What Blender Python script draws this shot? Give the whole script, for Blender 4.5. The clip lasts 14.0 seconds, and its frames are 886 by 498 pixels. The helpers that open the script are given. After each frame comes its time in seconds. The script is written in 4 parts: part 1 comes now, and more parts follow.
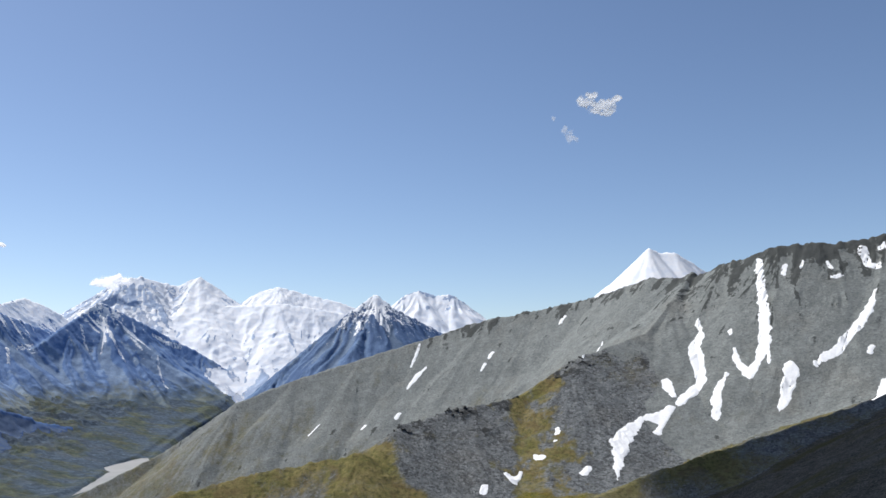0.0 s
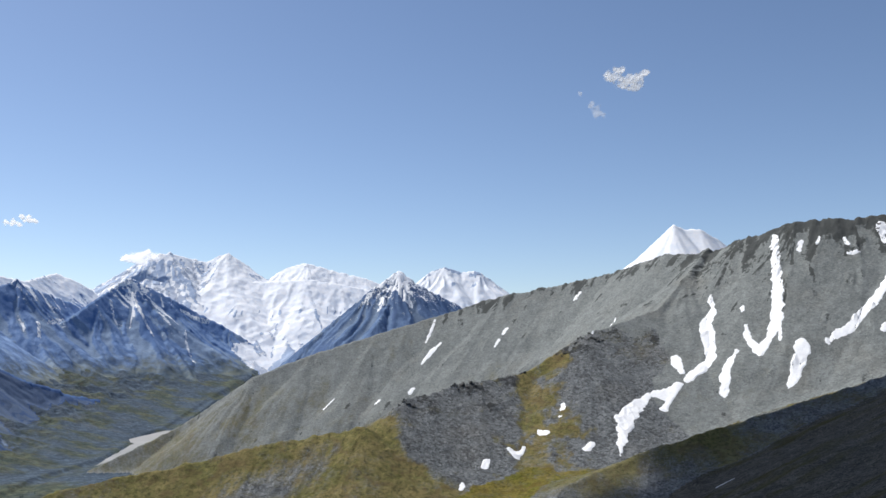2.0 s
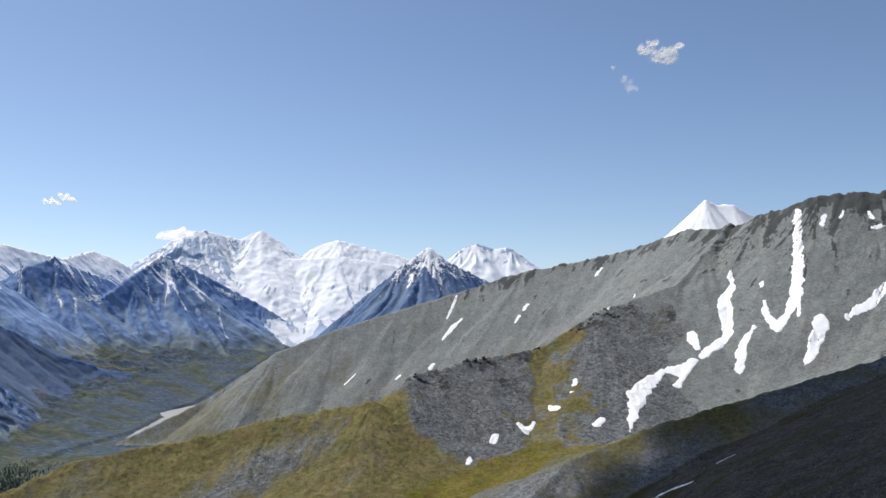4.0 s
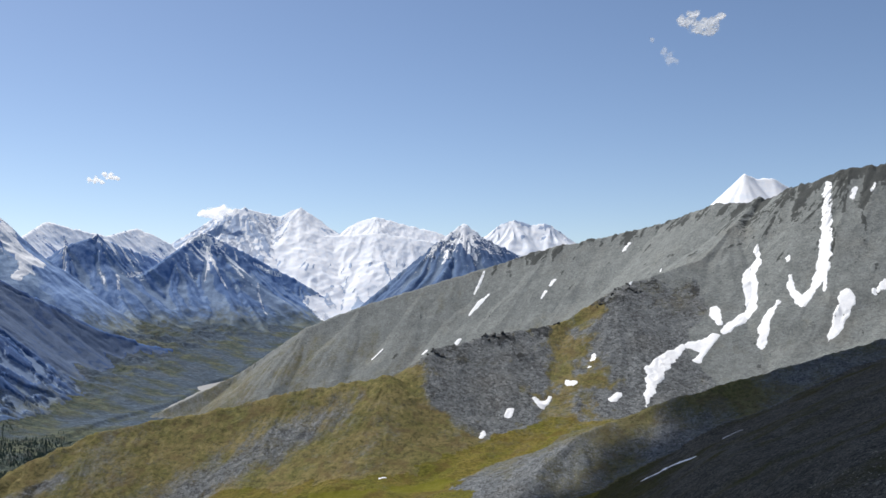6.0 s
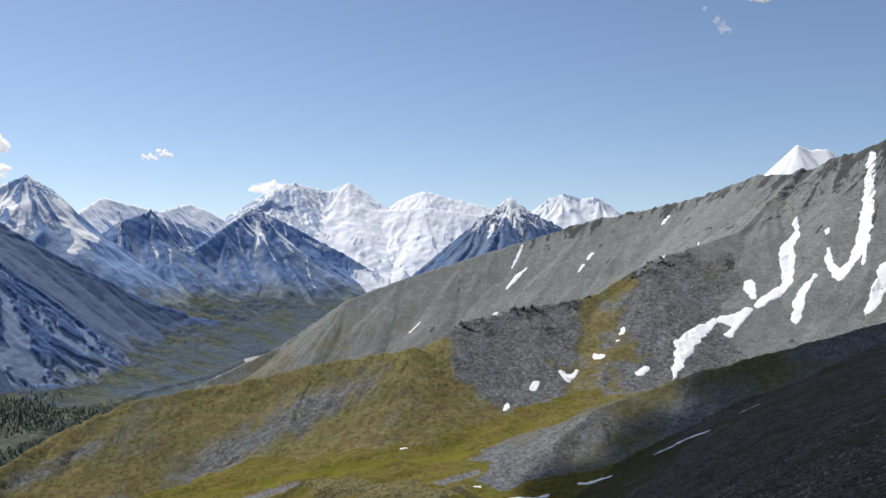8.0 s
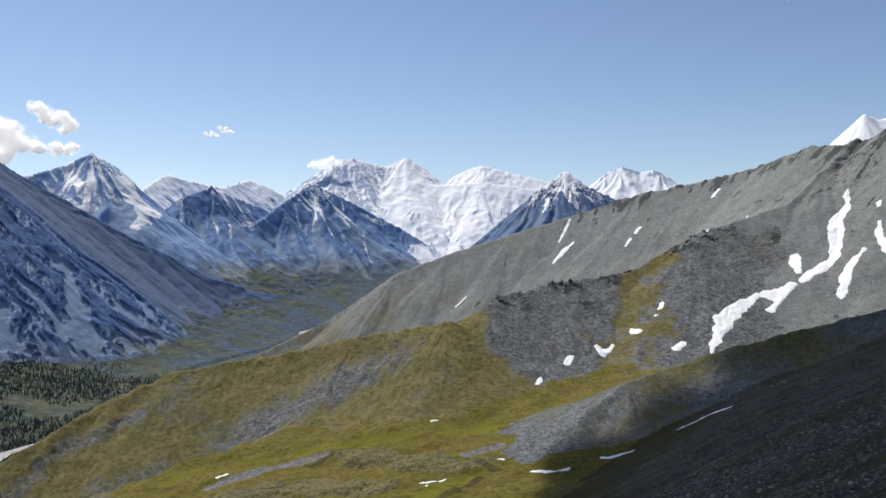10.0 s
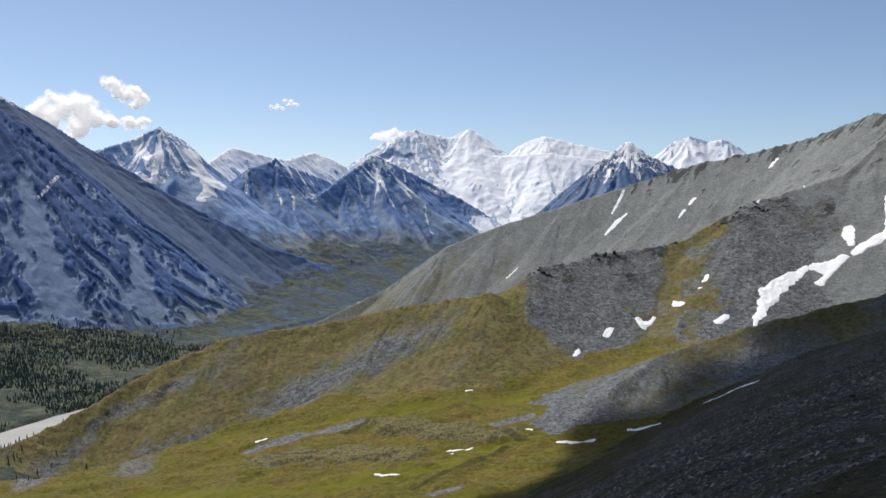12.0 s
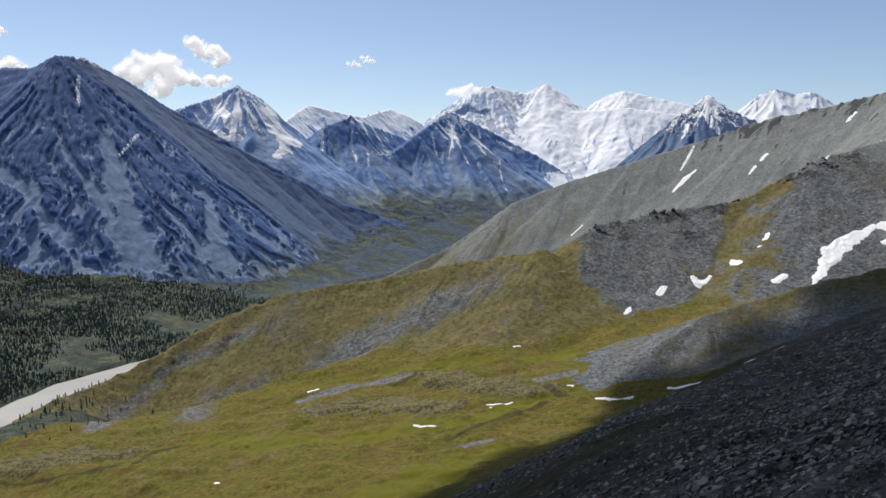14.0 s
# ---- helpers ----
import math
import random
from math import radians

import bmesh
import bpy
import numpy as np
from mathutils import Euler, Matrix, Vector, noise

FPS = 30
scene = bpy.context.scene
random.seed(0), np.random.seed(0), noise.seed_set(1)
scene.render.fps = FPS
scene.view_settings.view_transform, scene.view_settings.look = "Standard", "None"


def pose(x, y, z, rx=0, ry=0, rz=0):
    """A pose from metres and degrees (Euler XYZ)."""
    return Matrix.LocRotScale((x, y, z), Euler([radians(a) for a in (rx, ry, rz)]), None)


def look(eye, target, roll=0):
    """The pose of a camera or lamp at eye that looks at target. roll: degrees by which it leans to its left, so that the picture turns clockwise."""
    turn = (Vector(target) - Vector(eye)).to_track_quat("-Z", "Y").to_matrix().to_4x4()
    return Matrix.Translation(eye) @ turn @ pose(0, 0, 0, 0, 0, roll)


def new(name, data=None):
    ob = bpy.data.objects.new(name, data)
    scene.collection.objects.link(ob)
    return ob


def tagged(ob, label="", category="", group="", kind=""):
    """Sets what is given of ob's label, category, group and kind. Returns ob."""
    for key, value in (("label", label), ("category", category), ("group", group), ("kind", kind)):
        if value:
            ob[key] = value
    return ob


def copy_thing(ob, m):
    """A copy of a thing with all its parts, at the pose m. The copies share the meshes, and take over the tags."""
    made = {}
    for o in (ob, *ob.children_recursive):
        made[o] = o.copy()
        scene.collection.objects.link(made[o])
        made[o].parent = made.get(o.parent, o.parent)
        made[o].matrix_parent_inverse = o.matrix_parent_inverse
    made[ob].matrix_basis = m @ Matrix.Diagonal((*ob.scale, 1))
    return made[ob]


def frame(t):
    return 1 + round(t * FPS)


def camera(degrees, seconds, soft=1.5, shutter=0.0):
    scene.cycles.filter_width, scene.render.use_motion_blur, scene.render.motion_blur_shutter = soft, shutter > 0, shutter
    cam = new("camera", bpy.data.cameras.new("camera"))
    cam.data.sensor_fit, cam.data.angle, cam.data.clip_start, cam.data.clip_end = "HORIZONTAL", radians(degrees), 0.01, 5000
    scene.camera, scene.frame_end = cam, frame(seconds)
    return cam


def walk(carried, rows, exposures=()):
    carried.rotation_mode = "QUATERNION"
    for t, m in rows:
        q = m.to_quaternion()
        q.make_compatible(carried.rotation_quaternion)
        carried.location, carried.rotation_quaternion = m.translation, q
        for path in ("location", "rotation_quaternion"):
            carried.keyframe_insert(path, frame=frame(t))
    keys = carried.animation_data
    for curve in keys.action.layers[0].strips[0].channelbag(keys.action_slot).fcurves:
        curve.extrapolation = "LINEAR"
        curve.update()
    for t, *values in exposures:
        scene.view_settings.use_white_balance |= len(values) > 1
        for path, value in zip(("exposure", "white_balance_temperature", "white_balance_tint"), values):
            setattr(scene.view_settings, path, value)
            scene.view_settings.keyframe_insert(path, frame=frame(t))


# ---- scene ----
# ==== camera ====
EXPOSURES = [(0.0, 0.15, 6450, 10), (3.0, 0.15, 6500, 10), (7.0, 0.11, 6600, 10), (11.0, 0.05, 6650, 10), (14.0, 0.02, 6700, 10)]
cam = camera(54.07, 14.0)
PATH = [
    (0, (-0.00, 0.00, 300.00), (-0.01, 99.08, 313.57), -0.33),
    (0.5, (8.41, 0.74, 299.49), (7.63, 99.89, 312.45), -0.25),
    (1, (16.93, 1.48, 298.98), (15.23, 100.71, 311.25), -0.15),
    (1.5, (25.52, 2.32, 298.53), (22.84, 101.60, 310.18), -0.04),
    (2, (34.19, 3.26, 298.06), (30.45, 102.58, 309.00), 0.01),
    (2.5, (42.87, 4.25, 297.55), (38.06, 103.60, 307.88), 0.04),
    (3, (51.46, 5.28, 297.04), (45.53, 104.64, 306.66), 0.11),
    (3.75, (64.22, 6.87, 296.27), (56.62, 106.21, 304.90), 0.12),
    (4.25, (72.67, 7.95, 295.74), (63.93, 107.24, 303.75), 0.09),
    (4.75, (81.09, 9.02, 295.21), (71.16, 108.25, 302.59), 0.06),
    (5.5, (93.69, 10.60, 294.39), (81.85, 109.69, 300.76), 0.05),
    (6, (102.08, 11.62, 293.82), (88.86, 110.59, 299.47), 0.08),
    (6.5, (110.38, 12.57, 293.30), (95.73, 111.36, 298.24), 0.09),
    (7, (118.70, 13.45, 292.82), (102.50, 112.04, 297.00), 0.10),
    (7.5, (127.04, 14.40, 292.45), (109.29, 112.75, 295.92), 0.11),
    (8, (135.47, 15.48, 292.18), (116.05, 113.54, 294.90), 0.12),
    (8.75, (148.08, 17.33, 291.93), (126.08, 114.87, 293.55), 0.09),
    (9.25, (156.48, 18.70, 291.85), (132.72, 115.83, 292.76), 0.06),
    (9.75, (164.93, 20.12, 291.82), (139.35, 116.80, 292.01), 0.04),
    (10.5, (177.75, 22.25, 291.80), (149.37, 118.13, 290.85), 0.05),
    (11, (186.43, 23.64, 291.81), (156.12, 118.93, 290.04), 0.10),
    (11.5, (195.01, 25.09, 291.97), (162.90, 119.76, 289.41), 0.04),
    (12, (203.61, 26.48, 292.16), (169.50, 120.42, 288.64), 0.02),
    (12.5, (212.08, 27.88, 292.40), (175.91, 120.99, 287.69), -0.01),
    (13, (220.58, 29.32, 292.59), (182.30, 121.51, 286.57), -0.02),
    (13.5, (229.06, 30.74, 292.76), (188.69, 121.95, 285.54), -0.08),
    (14, (237.72, 32.32, 293.00), (195.05, 122.36, 284.48), -0.04),
]
walk(cam, [(t, look(eye, target, roll)) for t, eye, target, roll in PATH], EXPOSURES)

# ==== light ====
SUN_AZ, SUN_EL = radians(56), radians(52)  # to the left of +y, above the horizon
world = bpy.data.worlds.new("sky")
scene.world = world
world.use_nodes = True
wn = world.node_tree.nodes
sky = wn.new("ShaderNodeTexSky")
sky.sky_type = "NISHITA"
sky.sun_disc = False
sky.sun_elevation, sky.sun_rotation = SUN_EL, -SUN_AZ
sky.altitude, sky.air_density, sky.dust_density, sky.ozone_density = 2600, 1.0, 2.6, 1.0
calm = wn.new("ShaderNodeHueSaturation")
calm.inputs["Saturation"].default_value = 1.0
tint = wn.new("ShaderNodeMix")
tint.data_type, tint.blend_type = "RGBA", "MULTIPLY"
tint.inputs["Factor"].default_value = 1.0
tint.inputs[7].default_value = (0.95, 0.965, 1.0, 1)
world.node_tree.links.new(sky.outputs[0], calm.inputs["Color"])
world.node_tree.links.new(calm.outputs[0], tint.inputs[6])
world.node_tree.links.new(tint.outputs[2], wn["Background"].inputs[0])
wn["Background"].inputs[1].default_value = 0.108
to_sun = Vector((-math.sin(SUN_AZ) * math.cos(SUN_EL), math.cos(SUN_AZ) * math.cos(SUN_EL), math.sin(SUN_EL)))
sun = new("sun", bpy.data.lights.new("sun", "SUN"))
sun.data.energy, sun.data.angle, sun.data.color = 5.0, radians(0.6), (1.0, 0.95, 0.88)
sun.matrix_world = look(to_sun * 2000, (0, 0, 0))

# ==== materials ====
def material(name, rough=0.9):
    m = bpy.data.materials.new(name)
    m.use_nodes = True
    b = m.node_tree.nodes["Principled BSDF"]
    b.inputs["Roughness"].default_value = rough
    b.inputs["Specular IOR Level"].default_value = 0.2
    return m, m.node_tree.nodes, m.node_tree.links, b


class Graph:
    """Short names for the nodes of one material."""

    def __init__(self, name, rough=0.9):
        self.m, self.n, self.l, self.b = material(name, rough)
        self.pos = self.n.new("ShaderNodeNewGeometry").outputs["Position"]
        self.normal = self.n[-1].outputs["Normal"]

    def link(self, a, b):
        if isinstance(a, (int, float)):
            b.default_value = a
        elif isinstance(a, tuple):
            b.default_value = a if len(b.default_value) == len(a) else (*a, 1)
        else:
            self.l.new(a, b)

    def noise(self, scale, detail=6, rough=0.55, stretch=None, distort=0.0):
        t = self.n.new("ShaderNodeTexNoise")
        t.inputs["Scale"].default_value, t.inputs["Detail"].default_value = scale, detail
        t.inputs["Roughness"].default_value, t.inputs["Distortion"].default_value = rough, distort
        src = self.pos
        if stretch:
            mp = self.n.new("ShaderNodeMapping")
            mp.inputs["Scale"].default_value = stretch
            self.l.new(src, mp.inputs[0])
            src = mp.outputs[0]
        self.l.new(src, t.inputs["Vector"])
        return t.outputs["Fac"]

    def cells(self, scale, out="Distance"):
        t = self.n.new("ShaderNodeTexVoronoi")
        t.inputs["Scale"].default_value = scale
        self.l.new(self.pos, t.inputs["Vector"])
        return t.outputs[out]

    def attr(self, name):
        a = self.n.new("ShaderNodeAttribute")
        a.attribute_name = name
        return a.outputs["Fac"]

    def math(self, op, a, b=0.0, clamp=False):
        t = self.n.new("ShaderNodeMath")
        t.operation, t.use_clamp = op, clamp
        self.link(a, t.inputs[0])
        self.link(b, t.inputs[1])
        return t.outputs[0]

    def step(self, v, lo, hi):
        t = self.n.new("ShaderNodeMapRange")
        t.interpolation_type = "SMOOTHSTEP"
        self.link(v, t.inputs["Value"])
        t.inputs["From Min"].default_value, t.inputs["From Max"].default_value = lo, hi
        return t.outputs[0]

    def mix(self, f, a, b):
        t = self.n.new("ShaderNodeMix")
        t.data_type = "RGBA"
        self.link(f, t.inputs["Factor"])
        self.link(a, t.inputs["A"] if not t.inputs["A"].is_unavailable else t.inputs[6])
        self.link(b, t.inputs[7])
        return t.outputs[2]

    def split(self, v, axis):
        t = self.n.new("ShaderNodeSeparateXYZ")
        self.l.new(v, t.inputs[0])
        return t.outputs[axis]

    def bump(self, h, dist, strength=1.0):
        t = self.n.new("ShaderNodeBump")
        t.inputs["Distance"].default_value, t.inputs["Strength"].default_value = dist, strength
        self.link(h, t.inputs["Height"])
        self.l.new(t.outputs[0], self.b.inputs["Normal"])

    def colour(self, c):
        self.link(c, self.b.inputs["Base Color"])


def land(name, rock, rock_dark, grass, grass_dry, grain=0.35, relief=0.6, rubble=0.6, lush=None):
    """Near ground: blocks and rubble, with turf where the attribute "turf" says that it grows.
    On a meadow (lush given) "gully" marks wet green runs, "streak" pale stony mounds, "crag" dark banks."""
    g = Graph(name, 0.95)
    turf = g.attr("turf")
    blotch = g.noise(0.012, 8, 0.6)
    mid = g.noise(0.06, 7, 0.65)
    small = g.noise(grain * 1.4, 5, 0.7)
    shade = g.math("ADD", g.math("MULTIPLY", g.split(g.cells(grain, "Color"), 0), 0.6), g.math("MULTIPLY", g.split(g.cells(grain * 2.3, "Color"), 1), 0.4))
    shade = g.math("ADD", shade, g.math("SUBTRACT", small, 0.5))
    grey = g.mix(g.step(mid, 0.32, 0.7), rock_dark, rock)
    grey = g.mix(g.math("MULTIPLY", g.step(blotch, 0.5, 0.75), 0.2), grey, (0.2, 0.17, 0.125))
    if not lush:
        run = g.math("ADD", g.attr("streak"), g.math("MULTIPLY", g.math("SUBTRACT", mid, 0.5), 0.4))
        grey = g.mix(g.math("MULTIPLY", g.step(run, 0.5, 0.95), 0.2), grey, tuple(v * 1.3 for v in rock))
        grey = g.mix(g.math("MULTIPLY", g.step(run, 0.4, 0.0), 0.12), grey, tuple(v * 0.8 for v in rock_dark))
    grey = g.mix(g.math("MULTIPLY", g.step(shade, 0.5, 0.85), rubble), grey, tuple(v * 0.42 for v in rock_dark))
    grey = g.mix(g.math("MULTIPLY", g.step(shade, 0.34, 0.1), rubble * 0.7), grey, tuple(min(v * 1.7, 0.6) for v in rock))
    if not lush:
        crag = g.step(g.math("ADD", g.attr("crag"), g.math("MULTIPLY", g.math("SUBTRACT", g.noise(0.11, 7, 0.75), 0.5), 1.7)), 0.42, 0.54)
        grey = g.mix(g.math("MULTIPLY", crag, 0.85), grey, tuple(v * 0.28 for v in rock_dark))
    green = g.mix(g.step(g.noise(0.022, 7, 0.68), 0.38, 0.62), grass, grass_dry)
    tuft = g.noise(grain * 0.6, 7, 0.8)
    green = g.mix(g.math("MULTIPLY", g.step(tuft, 0.47, 0.62), 0.8), green, tuple(v * 0.4 for v in grass))
    green = g.mix(g.math("MULTIPLY", g.step(tuft, 0.46, 0.36), 0.55), green, tuple(v * 1.5 for v in grass_dry))
    fade = g.noise(0.045, 7, 0.65, None, 1.0)
    green = g.mix(g.math("MULTIPLY", g.step(fade, 0.48, 0.64), 0.6), green, tuple(v * f for v, f in zip(grass_dry, (0.66, 0.56, 0.62))))
    edge = g.math("ADD", turf, g.math("MULTIPLY", g.math("SUBTRACT", g.noise(0.05, 9, 0.74), 0.5), 1.5))
    edge = g.math("ADD", edge, g.math("MULTIPLY", g.math("SUBTRACT", small, 0.5), 0.7))
    if lush:
        fray = g.math("MULTIPLY", g.math("SUBTRACT", mid, 0.5), 0.9)
        pale = g.step(g.math("ADD", g.attr("streak"), fray), 0.3, 0.6)
        stony = g.mix(g.step(g.math("ADD", shade, g.math("MULTIPLY", fade, 0.4)), 0.55, 0.9), (0.185, 0.165, 0.075), (0.075, 0.068, 0.038))
        green = g.mix(g.math("MULTIPLY", pale, 0.85), green, stony)
        green = g.mix(g.math("MULTIPLY", g.step(g.math("ADD", g.attr("gully"), fray), 0.25, 0.7), 0.8), green, g.mix(tuft, lush, tuple(v * 0.6 for v in lush)))
        green = g.mix(g.math("MULTIPLY", g.step(g.math("ADD", g.attr("crag"), g.math("MULTIPLY", fray, 0.9)), 0.35, 0.75), 0.7), green, (0.042, 0.038, 0.014))
    g.colour(g.mix(g.step(edge, 0.12, 0.88), grey, green))
    height = g.math("ADD", g.math("MULTIPLY", shade, -0.9), g.math("MULTIPLY", mid, 1.6))
    height = g.math("ADD", height, g.math("MULTIPLY", tuft, -1.6))
    g.bump(height, relief * 1.3)
    return g.m


def alpine(name, rock, rock_dark, scree, snow_from, snow_full, gully_snow, slope_snow=0.0, turf_to=0.0, scatter=0.6, lines=0.5, loose_at=0.45, relief=1.0, flank=None, bare=0.0):
    """Far mountain: dark ribs, pale scree in the gullies, snow above a line and in the couloirs, turf low down.
    The low turf, and most rock and scree colours passed in, hold the blue of distance haze.
    flank: the colour of a smooth side, marked by "crag"; bare: how far "crag" keeps snow off."""
    g = Graph(name, 0.9)
    z = g.split(g.pos, 2)
    up = g.split(g.normal, 2)
    gully, crag = g.attr("gully"), g.attr("crag")
    big, mid, small = g.noise(0.005, 8, 0.62), g.noise(0.03, 9, 0.68), g.noise(0.13, 6, 0.7)
    line = g.math("SUBTRACT", g.attr("streak"), 0.5)
    tone = g.math("ADD", g.math("ADD", g.math("MULTIPLY", mid, 0.8), g.math("MULTIPLY", line, 0.4)), g.math("MULTIPLY", small, 0.4))
    cliff = g.mix(g.step(tone, 0.42, 0.85), rock_dark, rock)
    fray = g.math("ADD", g.math("MULTIPLY", g.math("SUBTRACT", mid, 0.5), 0.5), g.math("MULTIPLY", g.math("SUBTRACT", small, 0.5), 0.5))
    loose = g.step(g.math("ADD", gully, fray), loose_at, loose_at + 0.2)
    col = g.mix(loose, cliff, g.mix(g.step(small, 0.3, 0.7), tuple(v * 0.78 for v in scree), scree))
    if flank:
        side = g.step(g.math("ADD", crag, g.math("MULTIPLY", fray, 0.8)), 0.3, 0.6)
        smooth_side = g.mix(g.step(small, 0.3, 0.7), tuple(v * 0.8 for v in flank), flank)
        smooth_side = g.mix(g.math("MULTIPLY", g.step(g.math("ADD", mid, g.math("MULTIPLY", line, 0.5)), 0.56, 0.72), 0.65), smooth_side, rock_dark)
        col = g.mix(g.math("MULTIPLY", side, 0.85), col, smooth_side)
    if turf_to:
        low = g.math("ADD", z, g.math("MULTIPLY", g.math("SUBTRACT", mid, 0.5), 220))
        # bluish low turf: distance haze is mixed into its colours
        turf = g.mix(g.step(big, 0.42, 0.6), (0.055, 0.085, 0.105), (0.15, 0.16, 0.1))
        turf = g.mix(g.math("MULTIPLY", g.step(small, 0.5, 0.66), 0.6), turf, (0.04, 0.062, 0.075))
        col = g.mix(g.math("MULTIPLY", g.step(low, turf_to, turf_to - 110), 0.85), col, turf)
    cover = g.math("DIVIDE", g.math("SUBTRACT", z, snow_from), snow_full - snow_from)
    cover = g.math("MINIMUM", g.math("MAXIMUM", cover, -1.0), 1.0)
    cover = g.math("ADD", cover, g.math("MULTIPLY", g.math("SUBTRACT", gully, 0.5), gully_snow))
    cover = g.math("ADD", cover, g.math("MULTIPLY", g.math("SUBTRACT", up, 0.7), slope_snow))
    cover = g.math("ADD", cover, g.math("MULTIPLY", g.math("SUBTRACT", mid, 0.5), scatter))
    cover = g.math("ADD", cover, g.math("MULTIPLY", g.math("SUBTRACT", small, 0.5), 0.7 * scatter))
    cover = g.math("ADD", cover, g.math("MULTIPLY", line, lines))
    if bare:
        cover = g.math("SUBTRACT", cover, g.math("MULTIPLY", crag, bare))
    snow = g.step(cover, 0.44, 0.56)
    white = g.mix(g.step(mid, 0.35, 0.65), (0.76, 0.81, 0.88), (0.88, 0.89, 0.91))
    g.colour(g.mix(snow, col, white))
    height = g.math("ADD", g.math("MULTIPLY", mid, 7 * relief), g.math("MULTIPLY", small, 2.5 * relief))
    height = g.math("MULTIPLY", height, g.math("SUBTRACT", 1.0, g.math("MULTIPLY", snow, 0.6)))
    g.bump(height, 1.0, 0.9)
    return g.m


def plain(name, dark, light, scale, rough=0.8, relief=0.1):
    g = Graph(name, rough)
    n = g.noise(scale, 8, 0.6)
    g.colour(g.mix(g.step(n, 0.3, 0.7), dark, light))
    g.bump(n, relief)
    return g.m


M_RIDGE = land("ridge_scree", (0.208, 0.226, 0.222), (0.158, 0.173, 0.171), (0.125, 0.122, 0.066), (0.155, 0.142, 0.082), 0.36, 0.55, 0.4)
M_KNOLL = land("knoll_turf", (0.168, 0.182, 0.189), (0.11, 0.119, 0.126), (0.136, 0.13, 0.04), (0.192, 0.16, 0.064), 0.28, 1.0, 0.8)
M_MEADOW = land("meadow_turf", (0.2, 0.205, 0.21), (0.13, 0.133, 0.136), (0.12, 0.118, 0.013), (0.165, 0.132, 0.027), 0.4, 0.9, 0.7, (0.175, 0.172, 0.012))
M_MORAINE = land("moraine_rubble", (0.168, 0.184, 0.197), (0.108, 0.119, 0.128), (0.125, 0.12, 0.042), (0.165, 0.15, 0.07), 0.4, 0.9, 0.8)
M_SLOPE = land("slope_rubble", (0.14, 0.13, 0.105), (0.062, 0.058, 0.047), (0.065, 0.062, 0.016), (0.085, 0.074, 0.025), 0.7, 0.7, 0.9)
# valley and foothills: colours pushed towards blue to include the haze
M_VALLEY = land("valley_turf_hazed", (0.078, 0.114, 0.155), (0.045, 0.07, 0.105), (0.046, 0.07, 0.062), (0.1, 0.115, 0.072), 0.09, 2.2, 0.5)
M_FOOT = land("foothill_turf_hazed", (0.11, 0.145, 0.185), (0.07, 0.1, 0.14), (0.05, 0.075, 0.09), (0.115, 0.128, 0.1), 0.1, 2.5, 0.3)
# M_LEFT to M_MASSIF: rock and scree tinted blue, painting in distance haze
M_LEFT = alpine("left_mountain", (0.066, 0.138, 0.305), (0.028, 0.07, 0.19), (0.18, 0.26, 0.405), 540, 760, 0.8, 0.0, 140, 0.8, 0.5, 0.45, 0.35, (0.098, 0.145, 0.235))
M_STREAK = alpine("streaked_rock_hazed", (0.185, 0.29, 0.49), (0.1, 0.19, 0.385), (0.22, 0.315, 0.465), 430, 670, 1.0, 0.0, 285, 0.8, 1.0, 0.62, 0.5)
M_PYRAMID = alpine("pyramid_rock_hazed", (0.125, 0.2, 0.335), (0.06, 0.11, 0.225), (0.15, 0.215, 0.32), 395, 610, 0.2, 0.0, 0, 2.0, 0.2, 0.75, 0.5)
M_ICE = alpine("glacier_rock_hazed", (0.235, 0.355, 0.57), (0.14, 0.24, 0.45), (0.265, 0.375, 0.54), 365, 525, 0.8, 0.0, 285, 1.0, 0.9, 0.66, 0.5, None, 0.55)
M_MASSIF = alpine("massif_snow_hazed", (0.5, 0.59, 0.73), (0.35, 0.44, 0.6), (0.5, 0.56, 0.67), 60, 420, 0.35, 0.0, 0, 0.6, 0.7, 0.8, 1.0, None, 0.85)
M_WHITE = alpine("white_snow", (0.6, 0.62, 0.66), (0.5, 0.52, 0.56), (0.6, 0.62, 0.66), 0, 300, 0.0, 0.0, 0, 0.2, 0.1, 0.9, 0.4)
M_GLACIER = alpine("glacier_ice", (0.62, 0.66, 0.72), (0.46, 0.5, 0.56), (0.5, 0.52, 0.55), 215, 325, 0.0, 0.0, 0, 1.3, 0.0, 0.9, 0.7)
M_SNOW = plain("old_snow", (0.76, 0.78, 0.81), (0.86, 0.87, 0.88), 0.3, 0.7, 0.08)
M_WATER = plain("silty_water", (0.33, 0.33, 0.31), (0.42, 0.415, 0.39), 0.01, 0.25, 0.02)

# ==== terrain ====
# -- terrain functions --
def hash2(ix, iy, seed):
    h = (ix.astype(np.int64) * 374761393 + iy.astype(np.int64) * 668265263 + seed * 974711) & 0xFFFFFFFF
    h = ((h ^ (h >> 13)) * 1274126177) & 0xFFFFFFFF
    return ((h ^ (h >> 16)) & 0xFFFF) / 65535.0


